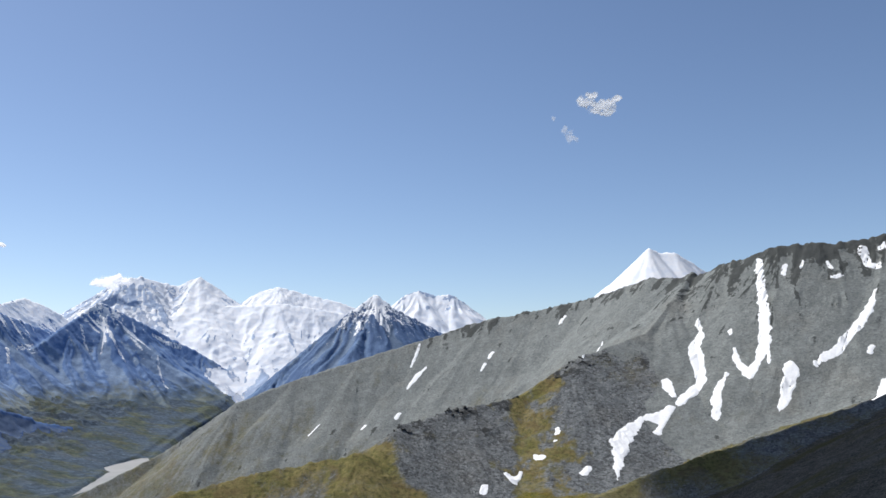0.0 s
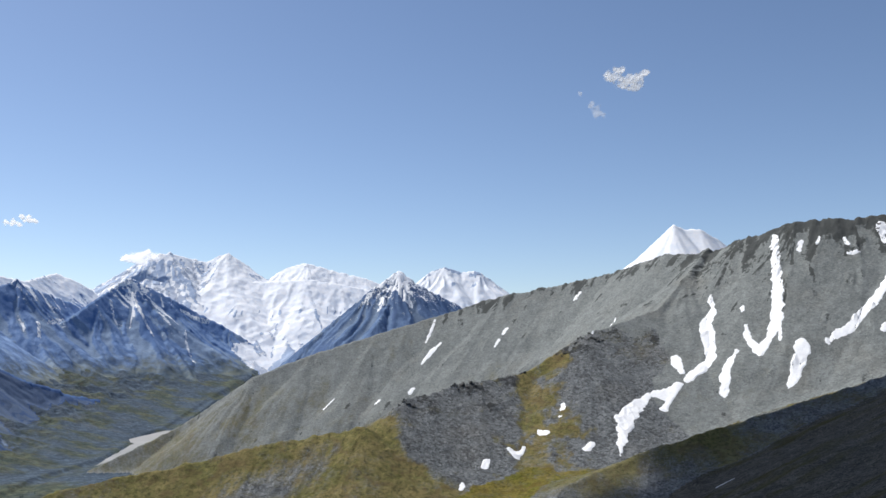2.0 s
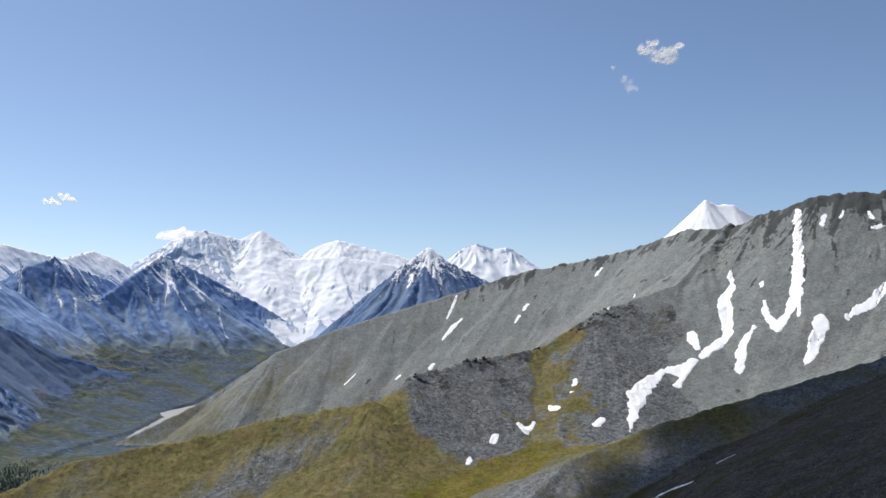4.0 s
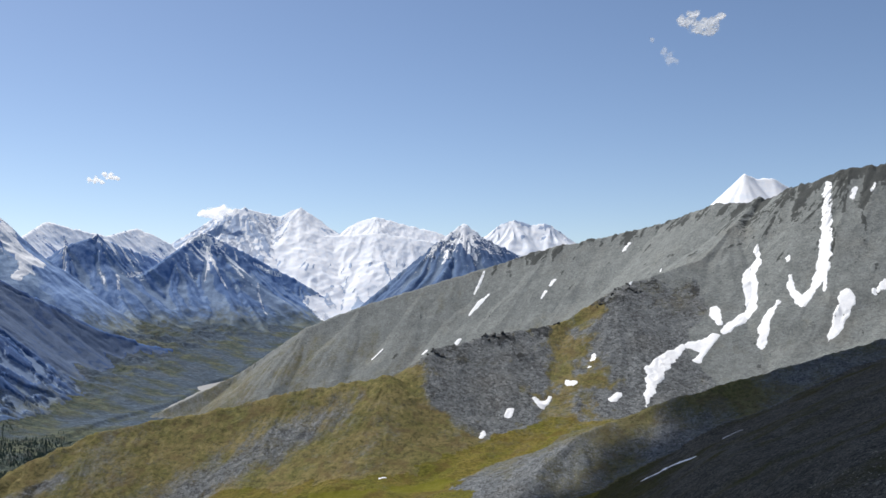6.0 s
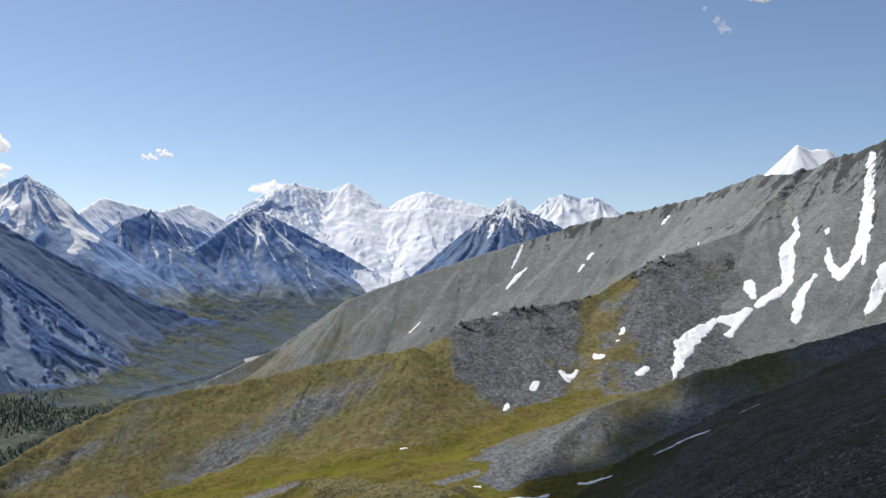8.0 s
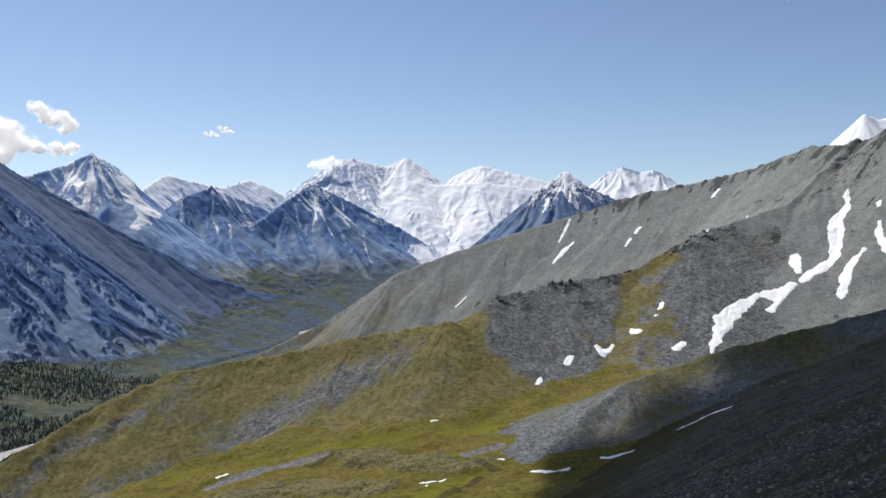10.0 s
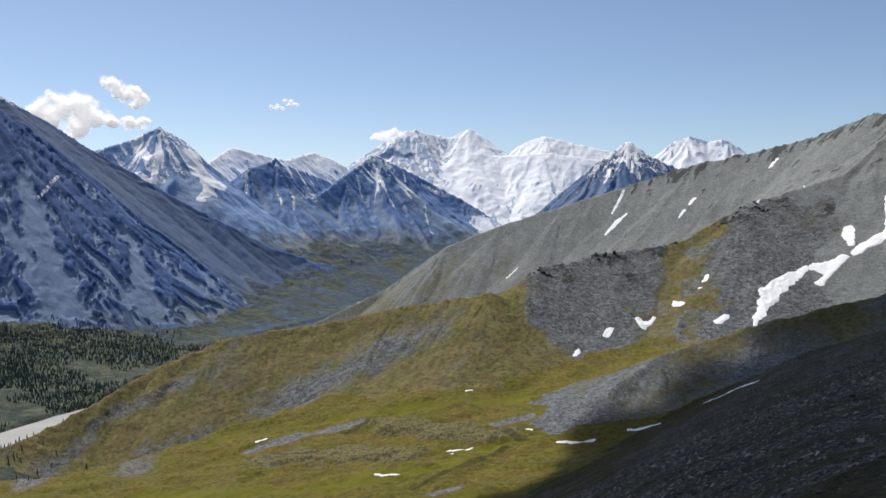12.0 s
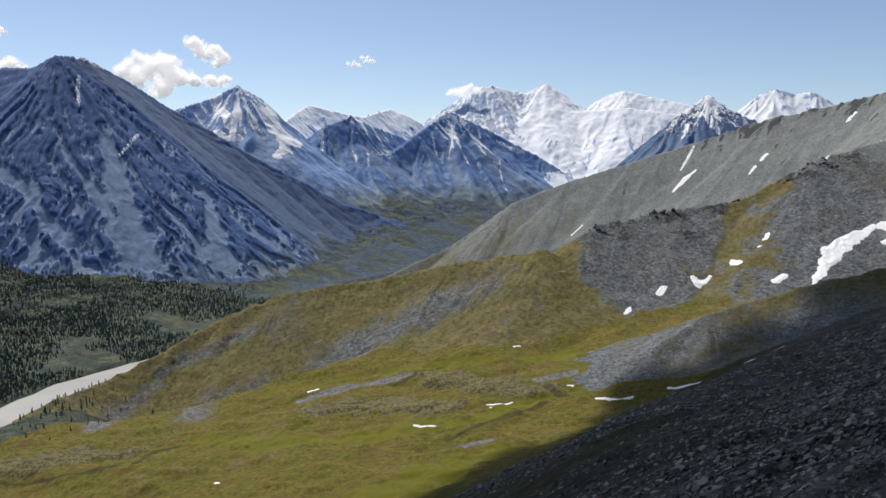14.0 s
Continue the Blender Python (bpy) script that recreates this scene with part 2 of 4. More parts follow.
def vnoise(x, y, seed=0):
    """Gradient-like noise from -1 to 1."""
    ix, iy = np.floor(x), np.floor(y)
    fx, fy = x - ix, y - iy
    u, v = fx * fx * fx * (fx * (fx * 6 - 15) + 10), fy * fy * fy * (fy * (fy * 6 - 15) + 10)
    out = 0
    for dx, wx in ((0, 1 - u), (1, u)):
        for dy, wy in ((0, 1 - v), (1, v)):
            a = hash2(ix + dx, iy + dy, seed) * 2 * np.pi
            out = out + wx * wy * (np.cos(a) * (fx - dx) + np.sin(a) * (fy - dy))
    return out * 1.5


def fbm(x, y, seed=0, octaves=4, gain=0.5):
    total, amp = 0, 1.0
    for o in range(octaves):
        total = total + amp * vnoise(x, y, seed + o)
        x, y, amp = x * 2.03 + 17.1, y * 2.03 - 9.3, amp * gain
    return total


def ridged(x, y, seed=0, octaves=4, gain=0.5):
    """Sharp crests at 1, rounded hollows near 0."""
    total, amp, norm = 0, 1.0, 0
    for o in range(octaves):
        total = total + amp * (1 - np.abs(vnoise(x, y, seed + o)) * 1.6)
        norm += amp
        x, y, amp = x * 2.07 + 5.7, y * 2.07 + 3.1, amp * gain
    return total / norm


def smooth(v, lo, hi):
    t = np.clip((v - lo) / (hi - lo), 0, 1)
    return t * t * (3 - 2 * t)


def smax(a, b, k):
    d = np.abs(a - b)
    return np.maximum(a, b) + np.maximum(k - d, 0) ** 2 / (4 * k)


def along(x, y, pts, left, right, bowl=0.0):
    """Height of a crest with straight flanks; also the way along the crest and the distance from it."""
    best, s_best, d_best = np.full(x.shape, -1e4), np.zeros(x.shape), np.full(x.shape, 1e4)
    run, last = 0.0, None
    for (x0, y0, z0), (x1, y1, z1) in zip(pts, pts[1:]):
        dx, dy = x1 - x0, y1 - y0
        n = math.hypot(dx, dy)
        heading = math.atan2(dy, dx)
        if last is not None:
            run += 250 * abs((heading - last + math.pi) % (2 * math.pi) - math.pi)
        last = heading
        free = ((x - x0) * dx + (y - y0) * dy) / (n * n)
        t = np.clip(free, 0, 1)
        px, py = x - x0 - t * dx, y - y0 - t * dy
        d = np.hypot(px, py)
        side = np.clip((dx * py - dy * px) / n / (d + 1e-6), -1, 1)
        slope = right + (left - right) * (side * 0.5 + 0.5)
        h = z0 + (z1 - z0) * t - slope * d + bowl * d * d / (d + 350)
        new_best = h > best
        best = np.where(new_best, h, best)
        fan = 250 * np.arcsin(np.clip((free - t) * n / (d + 1e-6), -1, 1))
        s_best = np.where(new_best, run + t * n + fan, s_best)
        d_best = np.where(new_best, d, d_best)
        run += n
    return best, s_best, d_best


def strokes(x, y, lines):
    """1 along the middle of broad lines, given as (x, y, half width), 0 at their edges and below 0 outside."""
    best = np.full(x.shape, -3.0)
    for pts in lines:
        for (x0, y0, w0), (x1, y1, w1) in zip(pts, pts[1:]):
            dx, dy = x1 - x0, y1 - y0
            t = np.clip(((x - x0) * dx + (y - y0) * dy) / (dx * dx + dy * dy), 0, 1)
            best = np.maximum(best, 1 - np.hypot(x - x0 - t * dx, y - y0 - t * dy) / (w0 + (w1 - w0) * t))
    return best


def mountain(x, y, crests, gully=90.0, depth=22.0, rough=10.0, grain=120.0, seed=0, warp=25.0, bowl=0.2, jag=4.0, crags=0.0, floor=None):
    """A mountain from its crests: flanks cut by gullies that run down from the crest, and rough rock.
    Also how deep in a gully a place lies, streaks that run downhill, and where crags stand out."""
    if floor is not None:
        top = np.full(x.shape, -1e4)
        for pts, left, right in crests:
            top = np.maximum(top, along(x, y, pts, left, right, bowl)[0])
        live = top + 0.6 * depth + rough + 2 * jag + crags + warp > floor
        h, extra = np.full(x.shape, -1e4), np.zeros((3, x.size))
        if live.any():
            h[live], extra[:, live] = mountain(x[live], y[live], crests, gully, depth, rough, grain, seed, warp, bowl, jag, crags)
        return h, extra
    wx = warp * fbm(x / 170, y / 170, seed + 50, 3)
    wy = warp * fbm(x / 170, y / 170, seed + 60, 3)
    h, extra = np.full(x.shape, -1e4), np.zeros((3, x.size))
    lump = fbm(x / 55, y / 55, seed + 81, 3)
    for n, (pts, left, right) in enumerate(crests):
        near = np.clip(along(x, y, pts, left, right)[2] / 120, 0, 1)
        a, s, d = along(x + wx * near, y + wy * near, pts, left, right, bowl)
        bend = 0.3 * fbm(x / 110, y / 110, seed + 9, 2)
        cut = ridged(s / gully + bend, d / (gully * 8), seed + 20 + n, 1)
        fine = ridged(s / gully * 2.7 + 2 * bend, d / (gully * 6), seed + 30 + n, 3)
        a = a + (depth * (cut - 0.8) + 0.42 * depth * (fine - 0.75)) * np.clip(d / (gully * 0.7), 0.04, 1)
        a = a + jag * fbm(s / 22, d / 60, seed + 40 + n, 3) * np.exp(-d / 45)
        more = a > h
        h = np.where(more, a, h)
        hollow = np.clip((1.0 - (0.65 * cut + 0.35 * fine)) * 1.6, 0, 1)
        streak = 0.5 + 0.6 * fbm(s / 18 + 1.5 * bend, d / 200, seed + 70 + n, 4, 0.6)
        crag = np.clip(lump * 1.3 + 1.15 * np.exp(-d / 70) - 0.6, 0, 1)
        extra = np.where(more, np.stack([hollow, streak, crag]), extra)
    h = h + rough * (ridged(x / grain, y / grain, seed + 3, 5, 0.55) - 0.7)
    if crags:
        h = h + crags * extra[2] * ridged(x / 14, y / 14, seed + 5, 3)
    return h, extra


RIDGE = [(1150, 1330, 585), (850, 1370, 545), (682, 1321, 498), (615, 1343, 491), (540, 1378, 490), (465, 1427, 467), (430, 1491, 451), (375, 1568, 460), (299, 1668, 435), (197, 1725, 414), (86, 1765, 396), (-29, 1784, 361), (-167, 1782, 320), (-302, 1764, 277), (-409, 1742, 235), (-547, 1734, 141), (-690, 1660, 65)]
SPUR = [(433, 1500, 464), (380, 1420, 415), (310, 1340, 350), (188, 1268, 307)]
KNOLL = [(310, 1340, 345), (188, 1268, 308), (97, 1212, 257), (10, 1156, 245), (-52, 1102, 229), (-62, 1073, 222), (-75, 1036, 193), (-97, 1021, 204), (-143, 1022, 194), (-214, 1013, 182), (-284, 993, 165), (-350, 964, 153), (-410, 927, 144), (-457, 874, 119), (-487, 808, 89), (-506, 739, 67), (-520, 673, 56), (-525, 609, 37)]
MORAINE = [(82, 798, 141), (120, 850, 166), (212, 900, 195), (419, 939, 252), (600, 960, 310), (900, 1000, 400)]
LEFT = [(-2500, 1100, 560), (-1660, 1512, 553), (-1558, 1525, 552), (-1487, 1527, 578), (-1474, 1602, 578), (-1477, 1722, 543), (-1452, 1866, 474), (-1395, 2028, 395), (-1312, 2182, 304), (-1196, 2377, 196), (-1067, 2594, 124), (-961, 2772, 55)]
MID = [(-1572, 2910, 249), (-1518, 3174, 359), (-1484, 3415, 476), (-1445, 3650, 586), (-1329, 3739, 517), (-1196, 3828, 437), (-1064, 3846, 368), (-939, 3834, 287)]
MID_RIB = [(-1440, 3652, 584), (-1294, 3562, 411), (-1139, 3413, 257), (-971, 3206, 127)]
STREAKED = [(-1809, 2931, 386), (-1731, 3040, 489), (-1674, 3167, 534), (-1635, 3286, 500), (-1567, 3441, 455)]
STREAKED_RIB = [(-1674, 3167, 546), (-1573, 3085, 384), (-1435, 2935, 271), (-1324, 2824, 210)]
FOOTHILL = [(-1367, 2443, 135), (-1251, 2576, 172), (-1100, 2613, 138), (-1010, 2640, 100)]
GLACIER_PEAK = [(-1988, 2256, 444), (-1912, 2392, 521), (-1875, 2526, 566), (-1820, 2617, 622), (-1807, 2733, 583), (-1861, 2949, 505), (-1970, 3293, 605), (-1883, 3412, 577), (-1848, 3552, 562), (-1853, 3833, 619), (-1795, 3901, 588), (-1742, 3953, 552)]
WALL = [(-1330, 4260, 590), (-1210, 4310, 618), (-1040, 4330, 612), (-820, 4340, 626), (-660, 4360, 602), (-510, 4400, 575)]
WALL_RIB = [(-1430, 4400, 731), (-1291, 4240, 535), (-1184, 4110, 361)]
SHELF = [(-1156, 4444, 579), (-1055, 4450, 550), (-941, 4454, 567), (-771, 4476, 579), (-598, 4492, 568), (-466, 4490, 532)]
DOME_RIB = [(-1517, 4338, 771), (-1440, 4235, 557), (-1331, 4120, 337)]
PYRAMID = [(-575, 3179, 309), (-489, 3250, 394), (-362, 3321, 511), (-266, 3382, 588), (-199, 3446, 539), (-104, 3510, 491), (49, 3625, 417)]
PYRAMID_RIB = [(-266, 3382, 587), (-279, 3286, 485), (-315, 3132, 386)]
MASSIF = [(-1784, 4122, 583), (-1668, 4227, 682), (-1598, 4290, 751), (-1517, 4338, 759), (-1421, 4395, 737), (-1361, 4437, 724), (-1262, 4481, 781), (-1168, 4537, 665), (-1084, 4561, 643), (-981, 4559, 702), (-862, 4559, 729), (-729, 4566, 692), (-548, 4554, 647), (-429, 4550, 601), (-253, 4585, 575)]
FAR_PEAK = [(-280, 4541, 601), (-207, 4560, 679), (-133, 4580, 709), (-44, 4604, 684), (46, 4604, 687), (121, 4626, 638), (227, 4648, 530), (346, 4645, 439)]
WHITE_PEAK = [(513, 3060, 533), (612, 3055, 609), (685, 3045, 677), (727, 3040, 718), (762, 3040, 700), (816, 3040, 701), (873, 3035, 665), (1023, 3020, 557)]

RIVER = [(-520, 300, 39.5, 22), (-545, 540, 41.5, 26), (-555, 640, 42.5, 28), (-585, 760, 44.5, 28), (-602, 870, 47, 10), (-600, 1000, 46, 8), (-640, 1250, 47, 9),
         (-700, 1600, 49, 10), (-748, 1880, 54, 12), (-785, 2150, 56, 24), (-805, 2236, 57, 50), (-806, 2330, 58, 40), (-815, 2420, 62, 6)]
VALLEY = [(-900, -2500, 20), (-520, 300, 42), (-555, 640, 45), (-585, 760, 47), (-607, 883, 49), (-700, 1250, 53), (-760, 1600, 55), (-748, 1880, 57), (-806, 2300, 60), (-880, 3000, 110), (-880, 3700, 190), (-1000, 4030, 320), (-950, 4700, 420)]


def valley(x, y):
    """The valley floor with the river's bed, and hummocky rises on both sides of it."""
    best, dist = np.full(x.shape, 1e5), np.full(x.shape, 1e5)
    axis = np.interp(y, [p[1] for p in VALLEY], [p[0] for p in VALLEY])
    side = 0.01 + (0.16 + 0.07 * smooth(y, 1350, 1750)) * smooth(axis - x, -60, 60)
    for (x0, y0, z0), (x1, y1, z1) in zip(VALLEY, VALLEY[1:]):
        dx, dy = x1 - x0, y1 - y0
        t = np.clip(((x - x0) * dx + (y - y0) * dy) / (dx * dx + dy * dy), 0, 1)
        d = np.hypot(x - x0 - t * dx, y - y0 - t * dy)
        best = np.minimum(best, z0 + (z1 - z0) * t + side * np.maximum(d - 60, 0))
        dist = np.minimum(dist, d)
    rise = np.clip((dist - 60) / 200, 0, 1)
    return np.minimum(best, 420) + (6 + 30 * rise) * rise * (ridged(x / 170, y / 170, 5, 5, 0.5) - 0.6) - 6 * smooth(np.interp(y, [p[1] for p in RIVER], [p[3] for p in RIVER]) + 14 - dist, 0, 14) - 14 * smooth(x - axis, 60, 110) * (y < 1000)


MOUNDS = [[(-392, 517, 34), (-374, 560, 34), (-340, 600, 14)], [(-215, 690, 14), (-144, 705, 24), (-65, 689, 24)], [(-110, 768, 22), (-32, 740, 26), (2, 736, 20)]]
WET_RUNS = [[(-14, 840, 14), (-93, 831, 16), (-183, 806, 12), (-244, 794, 8), (-300, 745, 8)], [(10, 716, 7), (-18, 690, 12), (-21, 640, 14), (-60, 622, 16), (-119, 605, 18), (-197, 600, 16), (-289, 628, 10)], [(18, 575, 14), (2, 508, 26), (-13, 458, 26)]]
BANKS = [[(-302, 513, 4), (-279, 524, 5), (-318, 600, 4), (-290, 615, 2)], [(-232, 705, 3), (-174, 698, 3), (-144, 726, 3)], [(-161, 762, 3), (-150, 788, 5), (-137, 815, 2)], 
         [(-65, 580, 2), (-24, 588, 3), (-12, 625, 4), (12, 705, 4)], [(-377, 490, 3), (-339, 503, 4), (-300, 512, 2)], [(5, 735, 7), (22, 722, 8)]]
SCREE_RUNS = [[(-140, 985, 26), (-209, 937, 34), (-256, 887, 34), (-300, 845, 26)], [(-345, 800, 24), (-385, 765, 26), (-361, 704, 22)], [(-463, 760, 8), (-466, 700, 14), (-430, 640, 12)], [(-415, 862, 10), (-460, 806, 12), (-475, 772, 8)]]


def basin(x, y):
    """The meadow bowl between the slopes."""
    u, v = np.clip((x + 71) / 100, -5, 5), np.clip((y - 648) / 100, -4, 4.6)
    z = 94.3 + 14.5 * u + 2.3 * v - 0.85 * u * u + 3.3 * v * v * np.where(v < 0, 0.4, 1) - 2.3 * u * v
    z = smax(z, 43 + 0.03 * (x + 450) + 0.01 * (y - 650) - 0.8 * np.maximum(-(x + 510), 0), 10)
    behind = (y - 1000) - np.where(x < -97, 0.96, 1.3) * (x + 97)
    z = z - 0.9 * np.maximum(behind, 0) + 12 * np.exp(-(((x + 305) / 95) ** 2) - ((y - 520) / 30) ** 2)
    z = z + 1.3 * np.tanh(4 * fbm(x / 75, y / 48, 18, 4)) + 0.8 * np.tanh(5 * fbm(x / 32, y / 22, 19, 4))
    fray = 0.9 * fbm(x / 55, y / 40, 12, 5, 0.6)
    z = z + 3.5 * smooth(strokes(x, y, MOUNDS) + fray, -0.1, 0.6) - 1.6 * smooth(strokes(x, y, WET_RUNS) + fray, 0, 0.8)
    return z + 3.2 * fbm(x / 90, y / 90, 11, 4) + 1.3 * ridged(x / 30, y / 24, 14, 5, 0.6) - 1.2


def meadow(x, y, f):
    """The bowl, with its wet green runs, pale stony mounds and dark banks."""
    z, extra = np.full(x.shape, -500.0), np.zeros((3, x.size))
    live = y < 1500
    x, y = x[live], y[live]
    z[live] = basin(x, y)
    fray = 0.9 * fbm(x / 55, y / 40, 12, 5, 0.6)
    extra[0, live] = smooth(strokes(x, y, WET_RUNS) + fray, -0.2, 0.5)
    extra[1, live] = smooth(strokes(x, y, MOUNDS) + fray, -0.1, 0.3)
    extra[2, live] = smooth(strokes(x, y, BANKS) + 0.5 * fray, -0.3, 0.6)
    return z, extra


def near_slope(x, y):
    """The scree slope under the camera, which falls to the left."""
    u = x - 213
    z = 257 + np.where(u < 0, 0.60 * u, 0.42 * u) - 0.144 * (y - 147)
    z = z + 0.12 * np.clip(120 - y, 0, 38) * smooth(x, 214, 232) - 0.1 * np.maximum(82 - y, 0)
    return z + 3.5 * fbm(x / 110, y / 110, 31, 3) + 2.2 * ridged(x / 24, y / 24, 34, 5, 0.6)


def glacier(x, y):
    """The ice that flows from the foot of the massif into the head of the valley."""
    axis = -880 - 0.36 * np.maximum(y - 3700, 0)
    z = np.interp(y, [3600, 3720, 3800, 4000, 4150, 4500], [120, 192, 232, 315, 362, 420])
    return z + 10 - 0.0011 * (x - axis) ** 2 + 3 * ridged(x / 40, y / 18, 47, 3)


# pale scree fans on the rocky mountain: x, y, half width
SCREE_FANS = [[(-1301, 1489, 13), (-1193, 1416, 32), (-1096, 1349, 42), (-1022, 1302, 58)], [(-1115, 1618, 7), (-1052, 1549, 16), (-949, 1465, 42)],
              [(-1350, 1401, 5), (-1263, 1357, 9), (-1187, 1349, 12), (-1132, 1340, 14)], [(-1350, 1259, 15), (-1274, 1249, 14), (-1204, 1236, 12), (-1125, 1225, 22)],
              [(-1072, 1444, 6), (-1022, 1439, 12), (-972, 1448, 20)]]


def left_mountain(x, y, f):
    """The rocky mountain: ribs of rock that fan out from its summit between runs of scree; one flank is smooth."""
    h, extra = np.full(x.shape, -1e4), np.zeros((3, x.size))
    base, _, d = along(x, y, LEFT, 0.95, 1.0, 0.22)
    live = base + 45 > f
    if not live.any():
        return h, extra
    x, y, base, d = x[live], y[live], base[live], d[live]
    px, py = x + 1490, y - 1540
    r = np.hypot(px, py)
    s = 420 * np.arctan2(py, px) + 30 * fbm(x / 150, y / 150, 601, 3)
    flank = smooth(s, 160, 330)
    cut, fine = ridged(s / 85, r / 900, 620, 2), ridged(s / 32, r / 240, 630, 3)
    islands = 0.8 * fbm(s / 36, r / 110, 640, 6, 0.62) + 0.35 * fbm(s / 12, r / 40, 650, 4, 0.65)
    loose = smooth(islands + d / 900 - 0.5, -0.05, 0.2)
    thread = (1 - smooth(np.abs(fbm(s / 52, r / 600, 660, 4)), 0.02, 0.08)) * smooth(d, 70, 220)
    fan = smooth(strokes(x, y, SCREE_FANS) + 0.4 * fbm(x / 38, y / 38, 605, 4, 0.6), -0.1, 0.4)
    pale = np.maximum(np.maximum(loose, 0.75 * thread), 1.1 * fan)
    body = np.clip(d / 70, 0.06, 1) * (1 - 0.75 * flank)
    base = base + (12 * (cut - 0.75) + 5 * (fine - 0.7) + 9 * (0.5 - np.clip(pale, 0, 1))) * body
    base = base + 3.5 * (ridged(x / 40, y / 40, 603, 4) - 0.7) + 12 * (ridged(s / 26, d / 60, 607, 4, 0.6) - 0.62) * np.exp(-d / 36)
    h[live] = base
    extra[:, live] = np.stack([pale * (1 - flank), 0.5 + 0.6 * fbm(s / 11, r / 150, 670, 4, 0.6), flank * smooth(d, 0, 25)])
    return h, extra


def scree_ridge(x, y, f):
    """The long scree ridge: dark crags stand along the high part of its crest and in streaks below it."""
    h, extra = mountain(x, y, [(RIDGE, 0.92, 0.75), (SPUR, 0.72, 0.72)], 62, 1.5, 2.0, 60, 500, 12, 0.16, 1.4, 0, floor=f)
    live = h > -900
    if live.any():
        u, v = x[live], y[live]
        _, s, d = along(u, v, RIDGE, 0.92, 0.75)
        zone = 1.15 * smooth(u, 470, 530) * np.exp(-(d / 62) ** 2) + 0.75 * smooth(u, 320, 420) * np.exp(-(d / 110) ** 2) * (1 - smooth(u, 470, 530))
        zone = zone + 0.62 * smooth(u, -140, 60) * (1 - smooth(u, 300, 380)) * np.exp(-(d / 34) ** 2) + 0.12 * np.exp(-(d / 20) ** 2)
        crag = np.clip(zone + 0.75 * fbm(s / 20, d / 46, 505, 4, 0.6) - 0.22, 0, 1)
        h[live] += crag * (3 * ridged(u / 13, v / 13, 506, 4, 0.6) + 4 * fbm(s / 34, d / 40, 507, 4, 0.6))
        extra[2, live] = crag
    return h, extra


def spur(craggy, *crests, **more):
    """A low hump, grassy or stony, with few crags."""
    h, extra = mountain(*crests, **more)
    extra[2] = craggy * extra[2]
    return h, extra


def glacier_peak(x, y, f):
    """Rocky peaks with snow saddles; the nearest one is barer than the domes behind it."""
    h, extra = mountain(x, y, [(GLACIER_PEAK, 0.9, 1.0)], 100, 12, 6, 50, 900, 15, 0.3, 4, 0, floor=f)
    extra[2] = 1 - smooth(y - 0.5 * (x + 1800), 2780, 2900)
    return h, extra


def snow_massif(x, y, f):
    """The snow wall; rock shows through on the face of its first dome and in ribs at its foot."""
    h, extra = mountain(x, y, [(MASSIF, 0.78, 0.8), (WALL, 0.8, 0.8), (WALL_RIB, 0.95, 0.95), (SHELF, 0.95, 0.95), (DOME_RIB, 1.0, 1.0)], 90, 11, 6, 60, 1100, 15, 0.2, 4, 0, floor=f)
    live = h > -900
    u, v, w = x[live], y[live], h[live]
    rough = 0.5 * fbm(u / 28, (v + w) / 90, 1105, 4, 0.6)
    dome = smooth(-u, 1225, 1330) * (1 - smooth(w, 690, 745)) + 0.7 * np.exp(-(((u + 1075) / 60) ** 2) - ((w - 650) / 40) ** 2)
    foot = 0.85 * smooth(ridged(u / 46, w / 160, 1107, 2), 0.62, 0.9) * np.exp(-(((w - 440) / 60) ** 2))
    extra[2, live] = np.clip(np.maximum(dome, foot) * (0.75 + rough), 0, 1)
    return h, extra


def flat(form):
    return lambda x, y, f: (form(x, y), np.zeros((3, x.size)))


